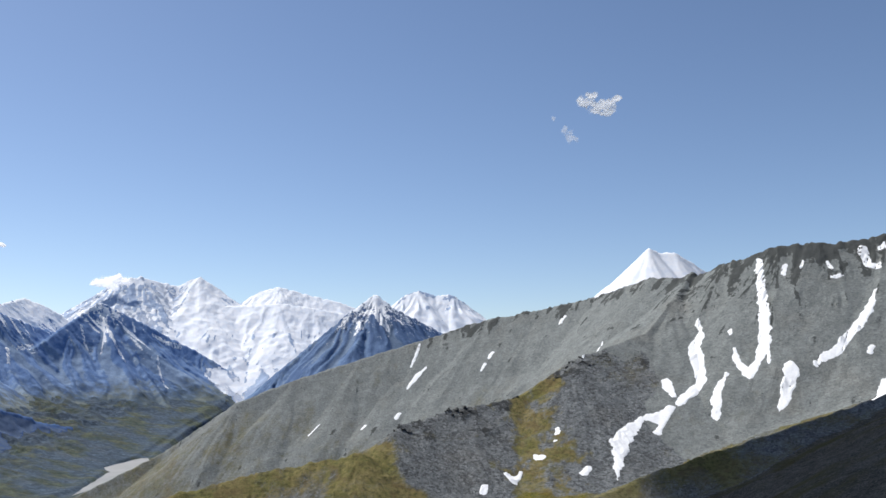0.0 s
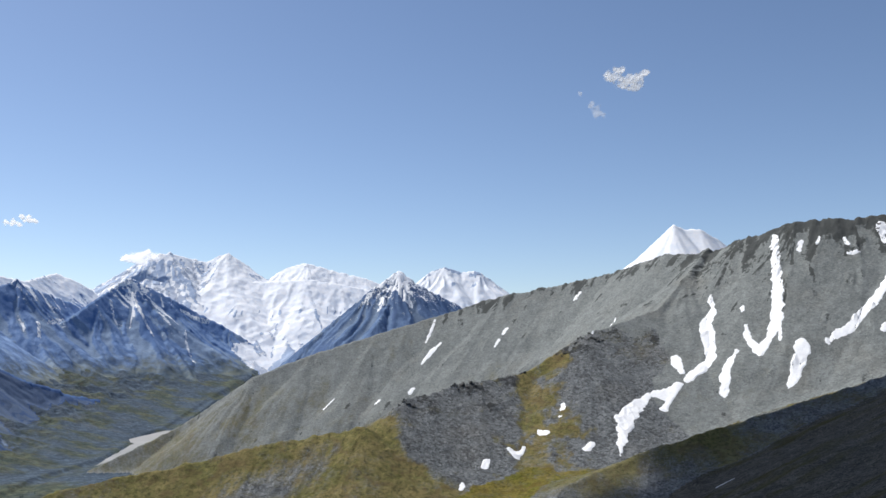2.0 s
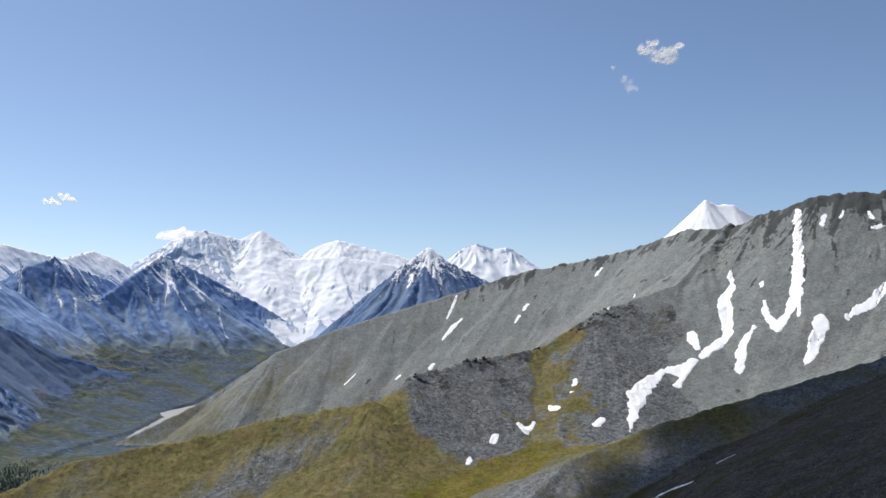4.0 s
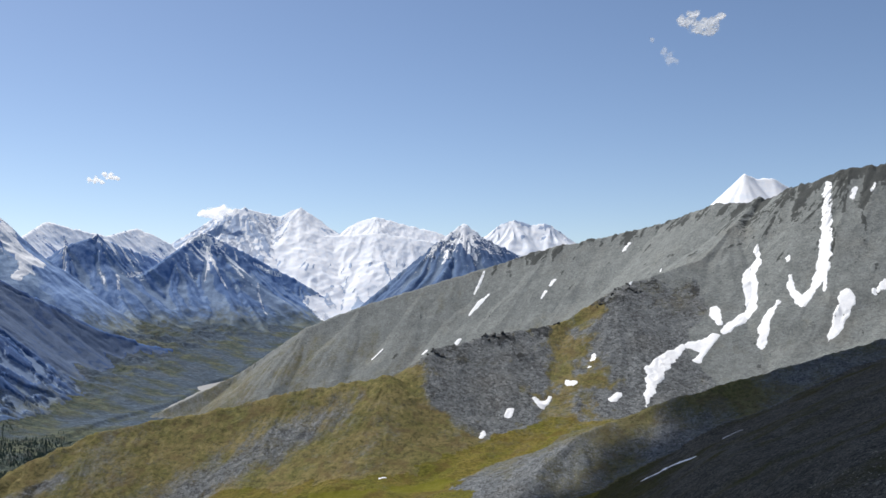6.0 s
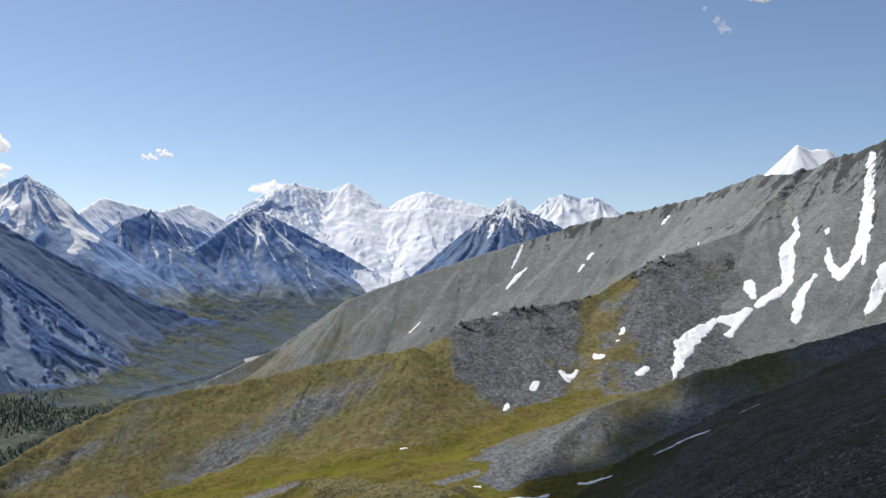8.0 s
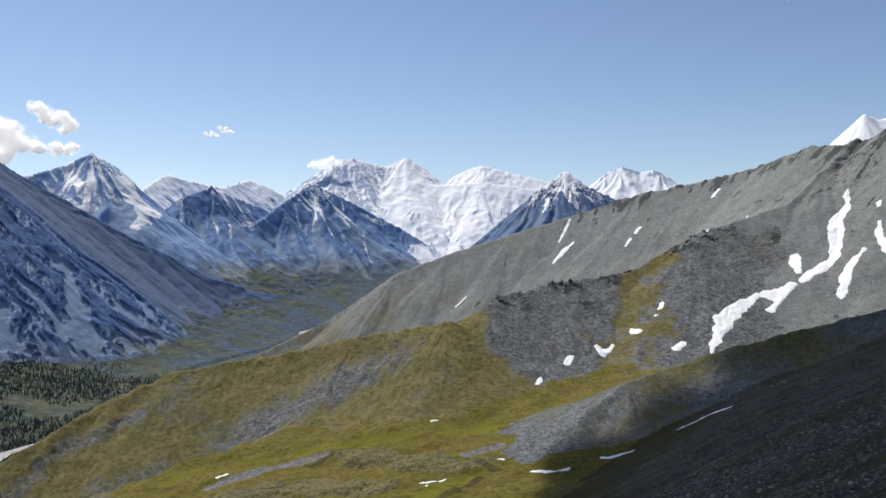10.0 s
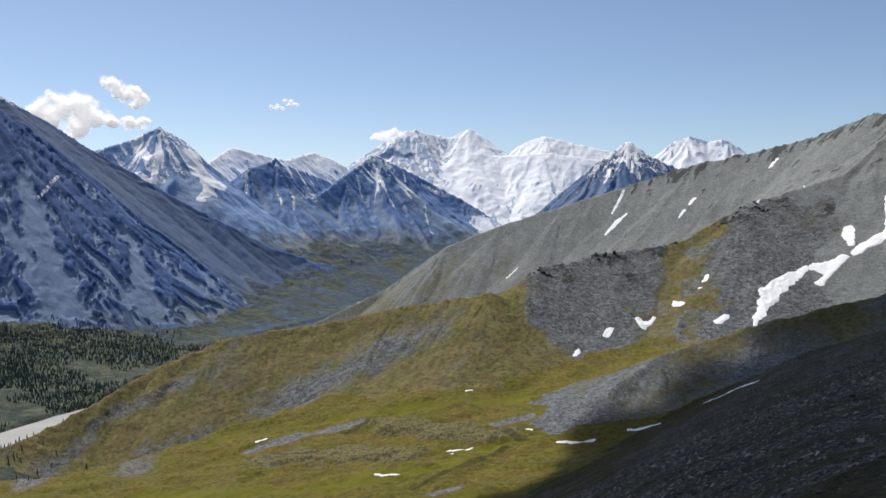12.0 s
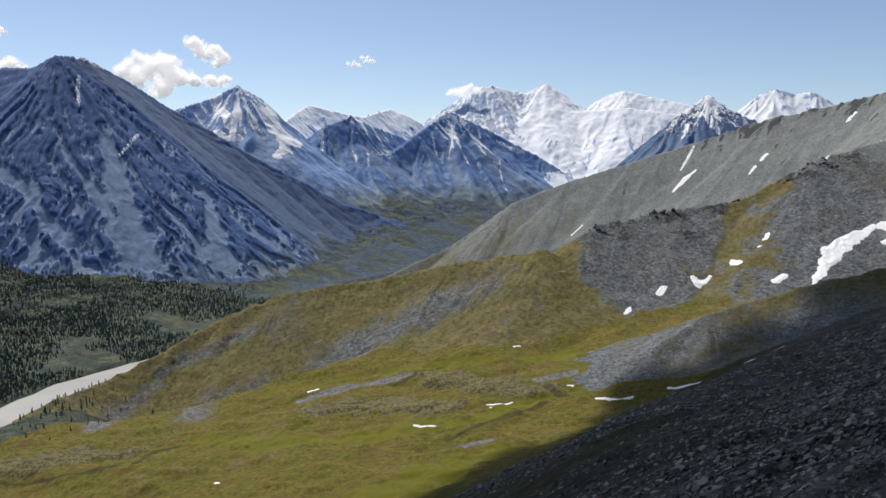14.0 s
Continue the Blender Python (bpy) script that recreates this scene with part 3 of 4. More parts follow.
FORMS = [
    ("ground", flat(valley), 12),
    ("glacier", flat(lambda x, y: np.where((y > 3600) & (x < -300) & (x > -1700), glacier(x, y), -500)), 10),
    ("meadow", meadow, 20),
    ("scree_slope", flat(lambda x, y: np.where(y > 1700, -500, near_slope(x, y))), 14),
    ("moraine", lambda x, y, f: spur(0.0, x, y, [(MORAINE, 0.45, 0.58)], 40, 1.5, 2.5, 40, 300, 8, 0.2, 1.5, floor=f), 14),
    ("knoll", lambda x, y, f: spur(0.55, x, y, [(KNOLL, 0.6, 0.66)], 38, 1.2, 3, 40, 400, 6, 0.1, 2, 3, floor=f), 16),
    ("scree_ridge", scree_ridge, 16),
    ("foothill", lambda x, y, f: mountain(x, y, [(FOOTHILL, 0.4, 0.4)], 60, 10, 12, 120, 550, 20, floor=f), 20),
    ("rocky_mountain", left_mountain, 20),
    ("snow_streaked_peak", lambda x, y, f: mountain(x, y, [(MID, 1.0, 1.05), (MID_RIB, 1.05, 1.05)], 70, 12, 6, 42, 700, 15, 0.5, 6, 2, floor=f), 20),
    ("dark_peak", lambda x, y, f: mountain(x, y, [(STREAKED, 1.1, 1.1), (STREAKED_RIB, 1.1, 1.1)], 70, 12, 6, 42, 800, 15, 0.5, 6, 2, floor=f), 20),
    ("glacier_peak", glacier_peak, 20),
    ("pyramid_peak", lambda x, y, f: mountain(x, y, [(PYRAMID, 0.9, 0.95), (PYRAMID_RIB, 1.0, 1.0)], 70, 13, 6, 42, 1000, 12, 0.15, 6, 2, floor=f), 20),
    ("snow_massif", snow_massif, 30),
    ("far_snow_peak", lambda x, y, f: mountain(x, y, [(FAR_PEAK, 0.8, 0.9)], 90, 14, 5, 90, 1200, 15, 0.2, 4, floor=f), 20),
    ("white_peak", lambda x, y, f: mountain(x, y, [(WHITE_PEAK, 1.0, 1.0)], 90, 5, 2, 90, 1300, 6, 0.2, 1, floor=f), 20),
]
REACH = {"moraine": (MORAINE, 500), "knoll": (KNOLL, 600), "scree_ridge": (RIDGE, 900), "foothill": (FOOTHILL, 500), "rocky_mountain": (LEFT, 1100), "snow_streaked_peak": (MID, 900),
         "dark_peak": (STREAKED, 800), "glacier_peak": (GLACIER_PEAK, 1000), "pyramid_peak": (PYRAMID, 800), "snow_massif": (MASSIF, 1000),
         "far_snow_peak": (FAR_PEAK, 800), "white_peak": (WHITE_PEAK, 1100)}


def terrain(x, y):
    """Height of the land, the number of the form that makes it, and the depth in a gully."""
    x, y = np.asarray(x, float), np.asarray(y, float)
    h, which, extra = np.full(x.shape, -1e3), np.zeros(x.shape, np.int32), np.zeros((3, x.size))
    for n, (name, form, k) in enumerate(FORMS):
        near = np.ones(x.shape, bool)
        if name in REACH:
            pts, far = REACH[name]
            p = np.array(pts)
            near = (x > p[:, 0].min() - far) & (x < p[:, 0].max() + far) & (y > p[:, 1].min() - far) & (y < p[:, 1].max() + far)
        if not near.any():
            continue
        v, cut = form(x[near], y[near], h[near] - k)
        old, w, c = h[near], which[near], extra[:, near]
        won = v > old
        w[won], c[:, won] = n, cut[:, won]
        which[near], extra[:, near] = w, c
        h[near] = smax(old, v, k)
    return h, which, extra


def turf(x, y, z, which, extra):
    """How much turf grows, 0 to 1."""
    name = np.array([n for n, _, _ in FORMS])[which]
    gully, streak = extra[0], extra[1]
    n1 = fbm(x / 120, y / 120, 71, 4)
    t = 0.95 + 0.3 * n1 - (0.55 - 0.6 * n1) * smooth(y, 1200, 1700)
    # the spur: rocky heads, an ochre gully between them, turf with scree runs further down
    xw = x + 38 * fbm(x / 48, y / 48, 75, 6, 0.68)
    head = smooth(xw + 0.5 * (y - 1000), -82, -12) * (1 - smooth(xw, 50, 98)) * smooth(y + 0.4 * xw, 940, 1005) + smooth(xw, 122, 172)
    scree = smooth(strokes(x, y, SCREE_RUNS) + 0.5 * fbm((0.97 * x - 0.24 * y) / 14, (0.24 * x + 0.97 * y) / 60, 77, 5, 0.6), -0.6, 0.9)
    k = 0.85 - 0.85 * np.clip(head, 0, 1) - 0.52 * scree * smooth(-x, 60, 130) + 0.3 * n1
    t = np.where(name == "knoll", k, t)
    r = 0.33 - 0.0018 * (z - 150) - 0.0003 * (x + 200) + 0.35 * n1 - 0.25 * (streak - 0.4)
    t = np.where(name == "scree_ridge", np.clip(r, -0.2, 0.6), t)
    t = np.where(name == "moraine", 0.28 + 0.6 * n1 + 0.35 * smooth(y - 0.35 * x, 770, 830) - 0.5 * (1 - smooth(x, 20, 60)), t)
    t = np.where(name == "foothill", 0.75 + 0.4 * n1, t)
    t = np.where(name == "scree_slope", 0.17 + 0.45 * n1 + 0.55 * fbm((y - 0.25 * x) / 24, (x + 0.25 * y) / 130, 73, 4) + 0.85 * smooth(172 - z, 0, 45), t)
    bare = np.maximum(smooth(strokes(x, y, [[(-245, 727, 7), (-216, 747, 12), (-175, 778, 12), (-158, 786, 6)], [(-14, 768, 10), (12, 781, 10)], [(-10, 580, 5), (9, 593, 6)]]) + 0.3 * n1, -0.1, 0.5), 0.6 * smooth(strokes(x, y, SCREE_RUNS), -0.4, 0.6))
    t = np.where(name == "meadow", 1.0 + 0.25 * n1 - 0.95 * bare - 0.55 * smooth(x, 90, 200), t)
    return np.clip(t, -0.3, 1.2)


CENTRE = (130.0, -120.0)


def polar(rs, angles):
    r, a = np.meshgrid(rs, angles, indexing="ij")
    return CENTRE[0] - r * np.sin(a), CENTRE[1] + r * np.cos(a)
# -- end --


def grid_mesh(name, verts, faces, mat, attributes=None, smooth=True):
    me = bpy.data.meshes.new(name)
    me.vertices.add(len(verts))
    me.vertices.foreach_set("co", np.asarray(verts, np.float32).ravel())
    me.loops.add(faces.size)
    me.polygons.add(len(faces))
    me.polygons.foreach_set("loop_start", np.arange(0, faces.size, 4, dtype=np.int32))
    me.loops.foreach_set("vertex_index", faces.ravel().astype(np.int32))
    me.update(calc_edges=True)
    me.polygons.foreach_set("use_smooth", np.full(len(faces), smooth))
    for key, values in (attributes or {}).items():
        me.attributes.new(key, "FLOAT", "POINT").data.foreach_set("value", np.asarray(values, np.float32))
    me.materials.append(mat)
    return me


def sheet(rs, angles):
    x, y = polar(rs, angles)
    x, y, (rows, cols) = x.ravel(), y.ravel(), x.shape
    z, which, extra = terrain(x, y)
    idx = np.arange(rows * cols).reshape(rows, cols)
    quads = np.stack([idx[:-1, :-1], idx[:-1, 1:], idx[1:, 1:], idx[1:, :-1]], -1).reshape(-1, 4)[:, ::-1]
    return np.stack([x, y, z], -1), quads, which, {"gully": extra[0], "streak": extra[1], "crag": extra[2], "turf": turf(x, y, z, which, extra)}


def rows_between(*stops):
    out = []
    for (r0, n), (r1, _) in zip(stops, stops[1:]):
        out += list(np.linspace(r0, r1, n, endpoint=False))
    return np.array(out + [stops[-1][0]])


STEP = 0.1
FINE_ROWS = rows_between((60, 95), (300, 250), (900, 320), (2000, 190), (3200, 230), (4800, 0))
FINE_ANGLES = np.radians(np.arange(-42, 54.01, STEP))
LOOKS = {
    "ground": (M_VALLEY, "wide valley floor with dark turf and river gravel, haze-tinted", "valley floor"),
    "glacier": (M_GLACIER, "broad glacier flowing down from the snow massif", "glacier"),
    "meadow": (M_MEADOW, "green and yellow alpine meadow in a bowl", "meadow"),
    "scree_slope": (M_SLOPE, "dark scree slope of loose grey blocks", "slope"),
    "moraine": (M_MORAINE, "low grey moraine hump with thin grass", "moraine"),
    "knoll": (M_KNOLL, "grassy yellow-brown spur with dark rocky heads", "hill"),
    "scree_ridge": (M_RIDGE, "long grey scree ridge with a rocky crest", "ridge"),
    "foothill": (M_FOOT, "low hummocky foothills with dark turf, haze-tinted", "hill"),
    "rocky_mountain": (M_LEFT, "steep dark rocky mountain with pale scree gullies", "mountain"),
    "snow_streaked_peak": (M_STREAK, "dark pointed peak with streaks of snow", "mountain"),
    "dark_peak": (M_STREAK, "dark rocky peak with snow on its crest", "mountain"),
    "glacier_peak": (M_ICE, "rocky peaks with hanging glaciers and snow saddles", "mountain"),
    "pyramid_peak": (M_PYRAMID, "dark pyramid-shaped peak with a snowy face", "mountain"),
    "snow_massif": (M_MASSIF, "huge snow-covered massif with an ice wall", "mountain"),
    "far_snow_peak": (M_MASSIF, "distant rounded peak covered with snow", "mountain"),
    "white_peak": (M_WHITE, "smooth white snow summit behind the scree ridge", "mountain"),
}
SETTING = ("ground", "meadow", "scree_slope")
FORM = {}
# pieces of a form with a look of their own: attribute, least value, name, label
PIECES = {
    "scree_ridge": ("crag", 0.28, "rocky_crest", "dark craggy rock along the crest"),
    "rocky_mountain": ("gully", 0.62, "scree_gully", "pale scree runs between dark ribs"),
    "snow_streaked_peak": ("gully", 0.6, "snow_gully", "gullies with streaks of snow"),
    "dark_peak": ("gully", 0.6, "snow_gully", "gullies with streaks of snow"),
    "glacier_peak": ("gully", 0.55, "hanging_glacier", "snow-filled hollows"),
    "pyramid_peak": ("crag", 0.3, "rocky_crest", "dark craggy summit rock"),
    "snow_massif": ("gully", 0.55, "ice_gully", "fluted ice in the wall"),
    "far_snow_peak": ("gully", 0.55, "ice_gully", "fluted ice in the wall"),
    "moraine": ("turf", 0.45, "turf_cover", "thin grass on the moraine"),
    "knoll": ("turf", 0.4, "turf_cover", "yellow-brown turf on the spur"),
}


def lay(verts, quads, which, extra):
    """The land as one sheet, cut along the borders of its forms."""
    form_of = which[quads].max(1)
    for n, (name, _, _) in enumerate(FORMS):
        mine = quads[form_of == n]
        if not len(mine):
            continue
        mat, label, category = LOOKS[name]
        groups = [(name, label, mine)]
        if name in PIECES:
            key, least, piece, piece_label = PIECES[name]
            own = extra[key][mine].mean(1) > least
            groups = [(name, label, mine[~own]), (piece, piece_label, mine[own])]
        for title, text, some in groups:
            if not len(some):
                continue
            used, local = np.unique(some, return_inverse=True)
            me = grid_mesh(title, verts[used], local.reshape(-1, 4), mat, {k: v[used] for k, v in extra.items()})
            ob = new(title, me)
            if title == name:
                FORM[name] = tagged(ob, text, category, kind="structure" if name in SETTING else "")
            else:
                ob.parent = FORM[name]
                tagged(ob, text, kind="stuff")


lay(*sheet(FINE_ROWS, FINE_ANGLES))

# the land goes on round the rest of the horizon
x, y = polar(rows_between((60, 40), (900, 30), (4800, 0)), np.radians(np.linspace(54, 318, 90)))
shape, x, y = x.shape, x.ravel(), y.ravel()
z, which, extra = terrain(x, y)
idx = np.arange(x.size).reshape(shape)
quads = np.stack([idx[:-1, :-1], idx[:-1, 1:], idx[1:, 1:], idx[1:, :-1]], -1).reshape(-1, 4)[:, ::-1]
around = grid_mesh("ground_around", np.stack([x, y, z], -1), quads, M_SLOPE, {"turf": turf(x, y, z, which, extra)})
tagged(new("ground_around", around), "rough slopes that close the valley all round", "ground", kind="structure")
r_in, a_in = np.meshgrid(np.array([0.0, 30.0, 60.0]), np.radians(np.linspace(0, 360, 61)), indexing="ij")
x, y = (CENTRE[0] - r_in * np.sin(a_in)).ravel(), (CENTRE[1] + r_in * np.cos(a_in)).ravel()
z, which, extra = terrain(x, y)
idx = np.arange(x.size).reshape(r_in.shape)
quads = np.stack([idx[:-1, :-1], idx[:-1, 1:], idx[1:, 1:], idx[1:, :-1]], -1).reshape(-1, 4)[:, ::-1]
under = grid_mesh("ground_under", np.stack([x, y, z], -1), quads, M_SLOPE, {"turf": turf(x, y, z, which, extra)})
tagged(new("ground_under", under), "scree slope below the starting point", "ground", kind="structure")


# ==== things ====
def heights(x, y):
    return terrain(np.asarray(x, float), np.asarray(y, float))[0]


def part(name, bm, mat, parent=None, label="", at=None, flat_shaded=False):
    me = bpy.data.meshes.new(name)
    bm.to_mesh(me)
    bm.free()
    me.polygons.foreach_set("use_smooth", np.full(len(me.polygons), not flat_shaded))
    me.materials.append(mat)
    ob = new(name, me)
    if at is not None:
        ob.location = at
    if parent is not None:
        ob.parent = parent
    if label:
        tagged(ob, label)
    return ob


COULOIR_SNOW = [
    [(505.4, 1382.2, 4.3), (494.9, 1347.7, 6.1), (474.3, 1288.9, 7.2), (457.5, 1240.7, 8.2), (446.2, 1217.5, 8.4), (434.2, 1203.9, 5), (412.8, 1188, 8.2), (408.4, 1211.5, 4.6), (411.4, 1238.8, 3.4)],
    [(456.2, 1229.6, 2.6), (442.1, 1190.1, 2.1)],
    [(393.1, 1342.2, 2.7), (385.8, 1308.7, 5.3), (368.5, 1284.6, 10.4), (363.2, 1244.5, 8.4), (353.3, 1208.8, 7), (327.2, 1187.4, 8), (313.5, 1174.8, 4.8)],
    [(309.3, 1225.1, 7.4), (309.4, 1202.5, 6.5), (310.9, 1189.2, 2.8)],
]
RIDGE_SNOW = [
    [(387.7, 1202.7, 2.1), (370.3, 1183.9, 5.7), (360.1, 1164.2, 6.7), (351.4, 1144, 5.1)],
    [(463.9, 1167.3, 9), (449.2, 1146.9, 8.8), (423.7, 1116.8, 3.9)],
    [(617.4, 1239.7, 2.7), (591.2, 1210, 5.7), (565.1, 1193.4, 6.9), (547.7, 1183.2, 6.4), (520.7, 1168.5, 7.1), (494.8, 1163.1, 4.1)],
    [(548.8, 1093.3, 5.6), (476.9, 998.3, 2.9)],
    [(566.2, 1155.1, 3.3), (559.6, 1147.2, 3.3)],
    [(419.4, 1276.2, 3.5), (418.1, 1270.3, 3)],
    [(532.9, 1340.7, 3.8), (523.4, 1329.8, 4.2)],
]
FOOT_SNOW = [
    [(556, 1332.9, 1.9), (549.2, 1324.3, 2.3)],
    [(586.9, 1317.3, 2.8), (586.9, 1305.3, 3.3)],
    [(580.5, 1289.5, 2.8), (592, 1286.6, 3.2)],
    [(640.6, 1311.9, 6.7), (634.7, 1285.4, 5.6), (644.6, 1275.6, 4.7)],
    [(665.1, 1305.2, 4.8), (670.7, 1305.8, 4.8)],
    [(258.1, 1155.5, 3.1), (239.5, 1129.9, 9.8), (218.9, 1101.3, 11.7), (207.9, 1062.7, 5.7), (199.4, 1027.5, 2.7)],
    [(266.2, 1155.7, 4.6), (281.6, 1152.4, 11.6), (300.9, 1167.8, 3.9), (273.1, 1128.8, 5.3)],
]
HOLLOW_SNOW = [
    [(160.6, 1038.8, 4.1), (170.6, 1051.1, 4.9)],
    [(112, 1082.7, 5), (119, 1077.9, 5)],
    [(74.1, 1048.2, 4.1), (80.7, 1039.7, 6.2), (91.5, 1056.2, 2.8)],
    [(144.8, 1133.4, 2.2), (143.9, 1122.1, 3.7)],
    [(138.9, 1106.8, 2.2)],
    [(45.1, 1017.7, 2.7), (42.3, 1009, 3.3)],
    [(19.6, 971.9, 1.9), (16.9, 960.3, 2.2)],
    [(-48.4, 1775.7, 2.3), (-54.7, 1755.8, 3.4), (-64.1, 1732.9, 2.3)],
    [(-36.9, 1714.7, 2.8), (-52.1, 1704.8, 5.6), (-69, 1688.8, 3.3)],
    [(92.7, 1672.7, 3.3), (86.7, 1662.7, 3.8)],
]
MEADOW_SNOW = [
    [(77.2, 1648, 3.2), (70.3, 1638.3, 2.1)],
    [(233.2, 1668, 3.3), (222.3, 1661.4, 3.8)],
    [(-83.4, 1631.2, 3.7), (-87.3, 1626.5, 4.2)],
    [(-146.2, 1633.6, 2.7), (-151.8, 1627.6, 2.7)],
    [(-234.5, 1652.3, 1.6), (-250.2, 1639.8, 2.2)],
    [(269.7, 1483.7, 1.2), (202.8, 1272.9, 1.3)],
    [(52.3, 717.2, 1.4), (67.7, 715.4, 2.6), (81.5, 712.8, 1.9)],
    [(106.6, 737.2, 1.4), (119.5, 734.2, 2.8), (130.6, 730.9, 1.9)],
    [(-33.6, 690.5, 1), (-23.5, 694.4, 1.4), (-17.5, 705.2, 1)],
]
PEAK_SNOW = [
    [(-70, 628.4, 0.9), (-50.2, 625.3, 1.1)],
    [(-246.1, 742, 1.4), (-241.4, 750, 1.7)],
    [(-166.3, 507.4, 1.5), (-164.2, 506.8, 1.5)],
    [(-73.7, 860.5, 1.2), (-68.9, 864.3, 0.9)],
    [(166.4, 726, 0.9), (184.2, 728, 2.1), (205.4, 710.5, 1.2)],
    [(47.6, 1019.3, 2.6), (44.3, 1007.9, 2.9)],
    [(20.3, 970.4, 1.9), (17.7, 960.7, 2.2)],
    [(18.1, 750.6, 1.3), (23.3, 746.5, 1)],
    [(-24.4, 675.5, 0.7)],
    [(249, 752.6, 0.6), (234.6, 752.3, 0.8)],
]
HIGH_SNOW = [
    [(-1755, 2725, 34), (-1695, 2662, 40), (-1632, 2605, 46), (-1590, 2628, 44)],
    [(-1600, 2600, 28), (-1563, 2549, 28), (-1552, 2493, 15)],
    [(-1865, 2530, 8), (-1822, 2523, 15), (-1741, 2468, 18), (-1704, 2443, 18)],
    [(-1755, 2403, 12), (-1701, 2417, 16), (-1680, 2446, 12)],
    [(-1793, 2697, 7), (-1768, 2749, 9)],
    [(-1790, 3140, 4), (-1702, 2990, 6), (-1600, 2830, 4)],
    [(-1538, 3079, 6), (-1499, 3017, 5)],
    [(-1521, 3123, 6), (-1533, 3250, 6)],
]
CREST_SNOW = [
    [(-1432, 3623, 16), (-1377, 3551, 12), (-1310, 3477, 6), (-1251, 3433, 3)],
    [(-1181, 3613, 4), (-1149, 3540, 5), (-1089, 3462, 3)],
    [(-1251, 3755, 8), (-1194, 3787, 13), (-1152, 3823, 8)],
    [(-1442, 3469, 5), (-1411, 3422, 4), (-1381, 3398, 3)],
    [(-1450, 3602, 14), (-1470, 3520, 10)],
    [(-286, 3351, 7), (-258, 3300, 13), (-227, 3258, 13), (-205, 3245, 9)],
    [(-331, 3285, 5), (-305, 3234, 11), (-322, 3221, 8)],
    [(-1426, 1540, 3), (-1395, 1506, 4), (-1358, 1476, 2.5)],
    [(-1471, 1591, 4), (-1470, 1650, 5)],
    [(-1269, 1563, 2.5), (-1235, 1493, 3), (-1226, 1459, 1.5)],
]


def snow_patch(spine):
    """Old snow that lies in a hollow: thin at its ragged edge, thicker along its spine."""
    p = np.array(spine)
    if len(p) == 1:
        p = np.vstack([p, p + (0.6, 0.3, 0)])
    reach = p[:, 2].max() * 1.6 + 2
    step = float(np.clip(p[:, 2].min() / 3.5, 0.3, 3.0))
    xs = np.arange(p[:, 0].min() - reach, p[:, 0].max() + reach, step)
    ys = np.arange(p[:, 1].min() - reach, p[:, 1].max() + reach, step)
    x, y = (v.ravel() for v in np.meshgrid(xs, ys))
    inside = np.full(x.shape, -1e3)
    for (x0, y0, r0), (x1, y1, r1) in zip(p, p[1:]):
        dx, dy = x1 - x0, y1 - y0
        t = np.clip(((x - x0) * dx + (y - y0) * dy) / (dx * dx + dy * dy + 1e-9), 0, 1)
        inside = np.maximum(inside, r0 + (r1 - r0) * t - np.hypot(x - x0 - t * dx, y - y0 - t * dy))
    size = p[:, 2].mean()
    inside = inside + 0.5 * size * fbm(x / (size * 2.4), y / (size * 2.4), 91, 4, 0.5)
    keep = inside > -2.0 * step
    rank = np.full(x.size, -1)
    rank[keep] = np.arange(keep.sum())
    idx = rank.reshape(len(ys), len(xs))
    quads = np.stack([idx[:-1, :-1], idx[:-1, 1:], idx[1:, 1:], idx[1:, :-1]], -1).reshape(-1, 4)
    quads = quads[(quads >= 0).all(1)]
    x, y, inside = x[keep], y[keep], inside[keep]
    base = heights(x, y)
    z = base + np.where(inside > 0, np.minimum(0.2 + 0.06 * inside, 0.3 + 0.02 * size), 0.2 + 1.2 * inside)
    cx, cy = float(x.mean()), float(y.mean())
    cz = float(base.mean())
    me = grid_mesh("snow_patch", np.stack([x - cx, y - cy, z - cz], -1), quads, M_SNOW)
    ob = new("snow_patch", me)
    ob.location = (cx, cy, cz)
    long_one = len(spine) > 5
    tagged(ob, "white snow streak high on a dark peak" if p[0, 1] > 1950 else "long tongue of old white snow in a gully" if long_one else "small patch of old white snow on scree", "snow patch", "snow patches on the slopes")


for spine in COULOIR_SNOW + RIDGE_SNOW + FOOT_SNOW + HOLLOW_SNOW + MEADOW_SNOW + PEAK_SNOW + HIGH_SNOW + CREST_SNOW:
    snow_patch(spine)

# the silty river on the valley floor
def river():
    rows = []
    for (x0, y0, z0, w0), (x1, y1, z1, w1) in zip(RIVER, RIVER[1:]):
        for t in np.linspace(0, 1, 14, endpoint=False):
            x, y, z, w = (a + (b - a) * t for a, b in ((x0, x1), (y0, y1), (z0, z1), (w0, w1)))
            n = math.hypot(x1 - x0, y1 - y0)
            rows.append((x, y, z, w, (y1 - y0) / n, -(x1 - x0) / n))
    bm = bmesh.new()
    last = None
    for n, (x, y, z, w, nx, ny) in enumerate(rows):
        wob = 5 * noise.noise((x / 40, y / 40, 0.0))
        now = [bm.verts.new((x + nx * (w * s + wob), y + ny * (w * s + wob), z)) for s in (-1, -0.4, 0.4, 1)]
        if last:
            for a, b, c, d in zip(last, last[1:], now[1:], now):
                bm.faces.new((a, b, c, d))
        last = now
    bmesh.ops.recalc_face_normals(bm, faces=bm.faces)
    tagged(part("river", bm, M_WATER), "pale grey silty river in a stony bed", "river", kind="structure")


river()


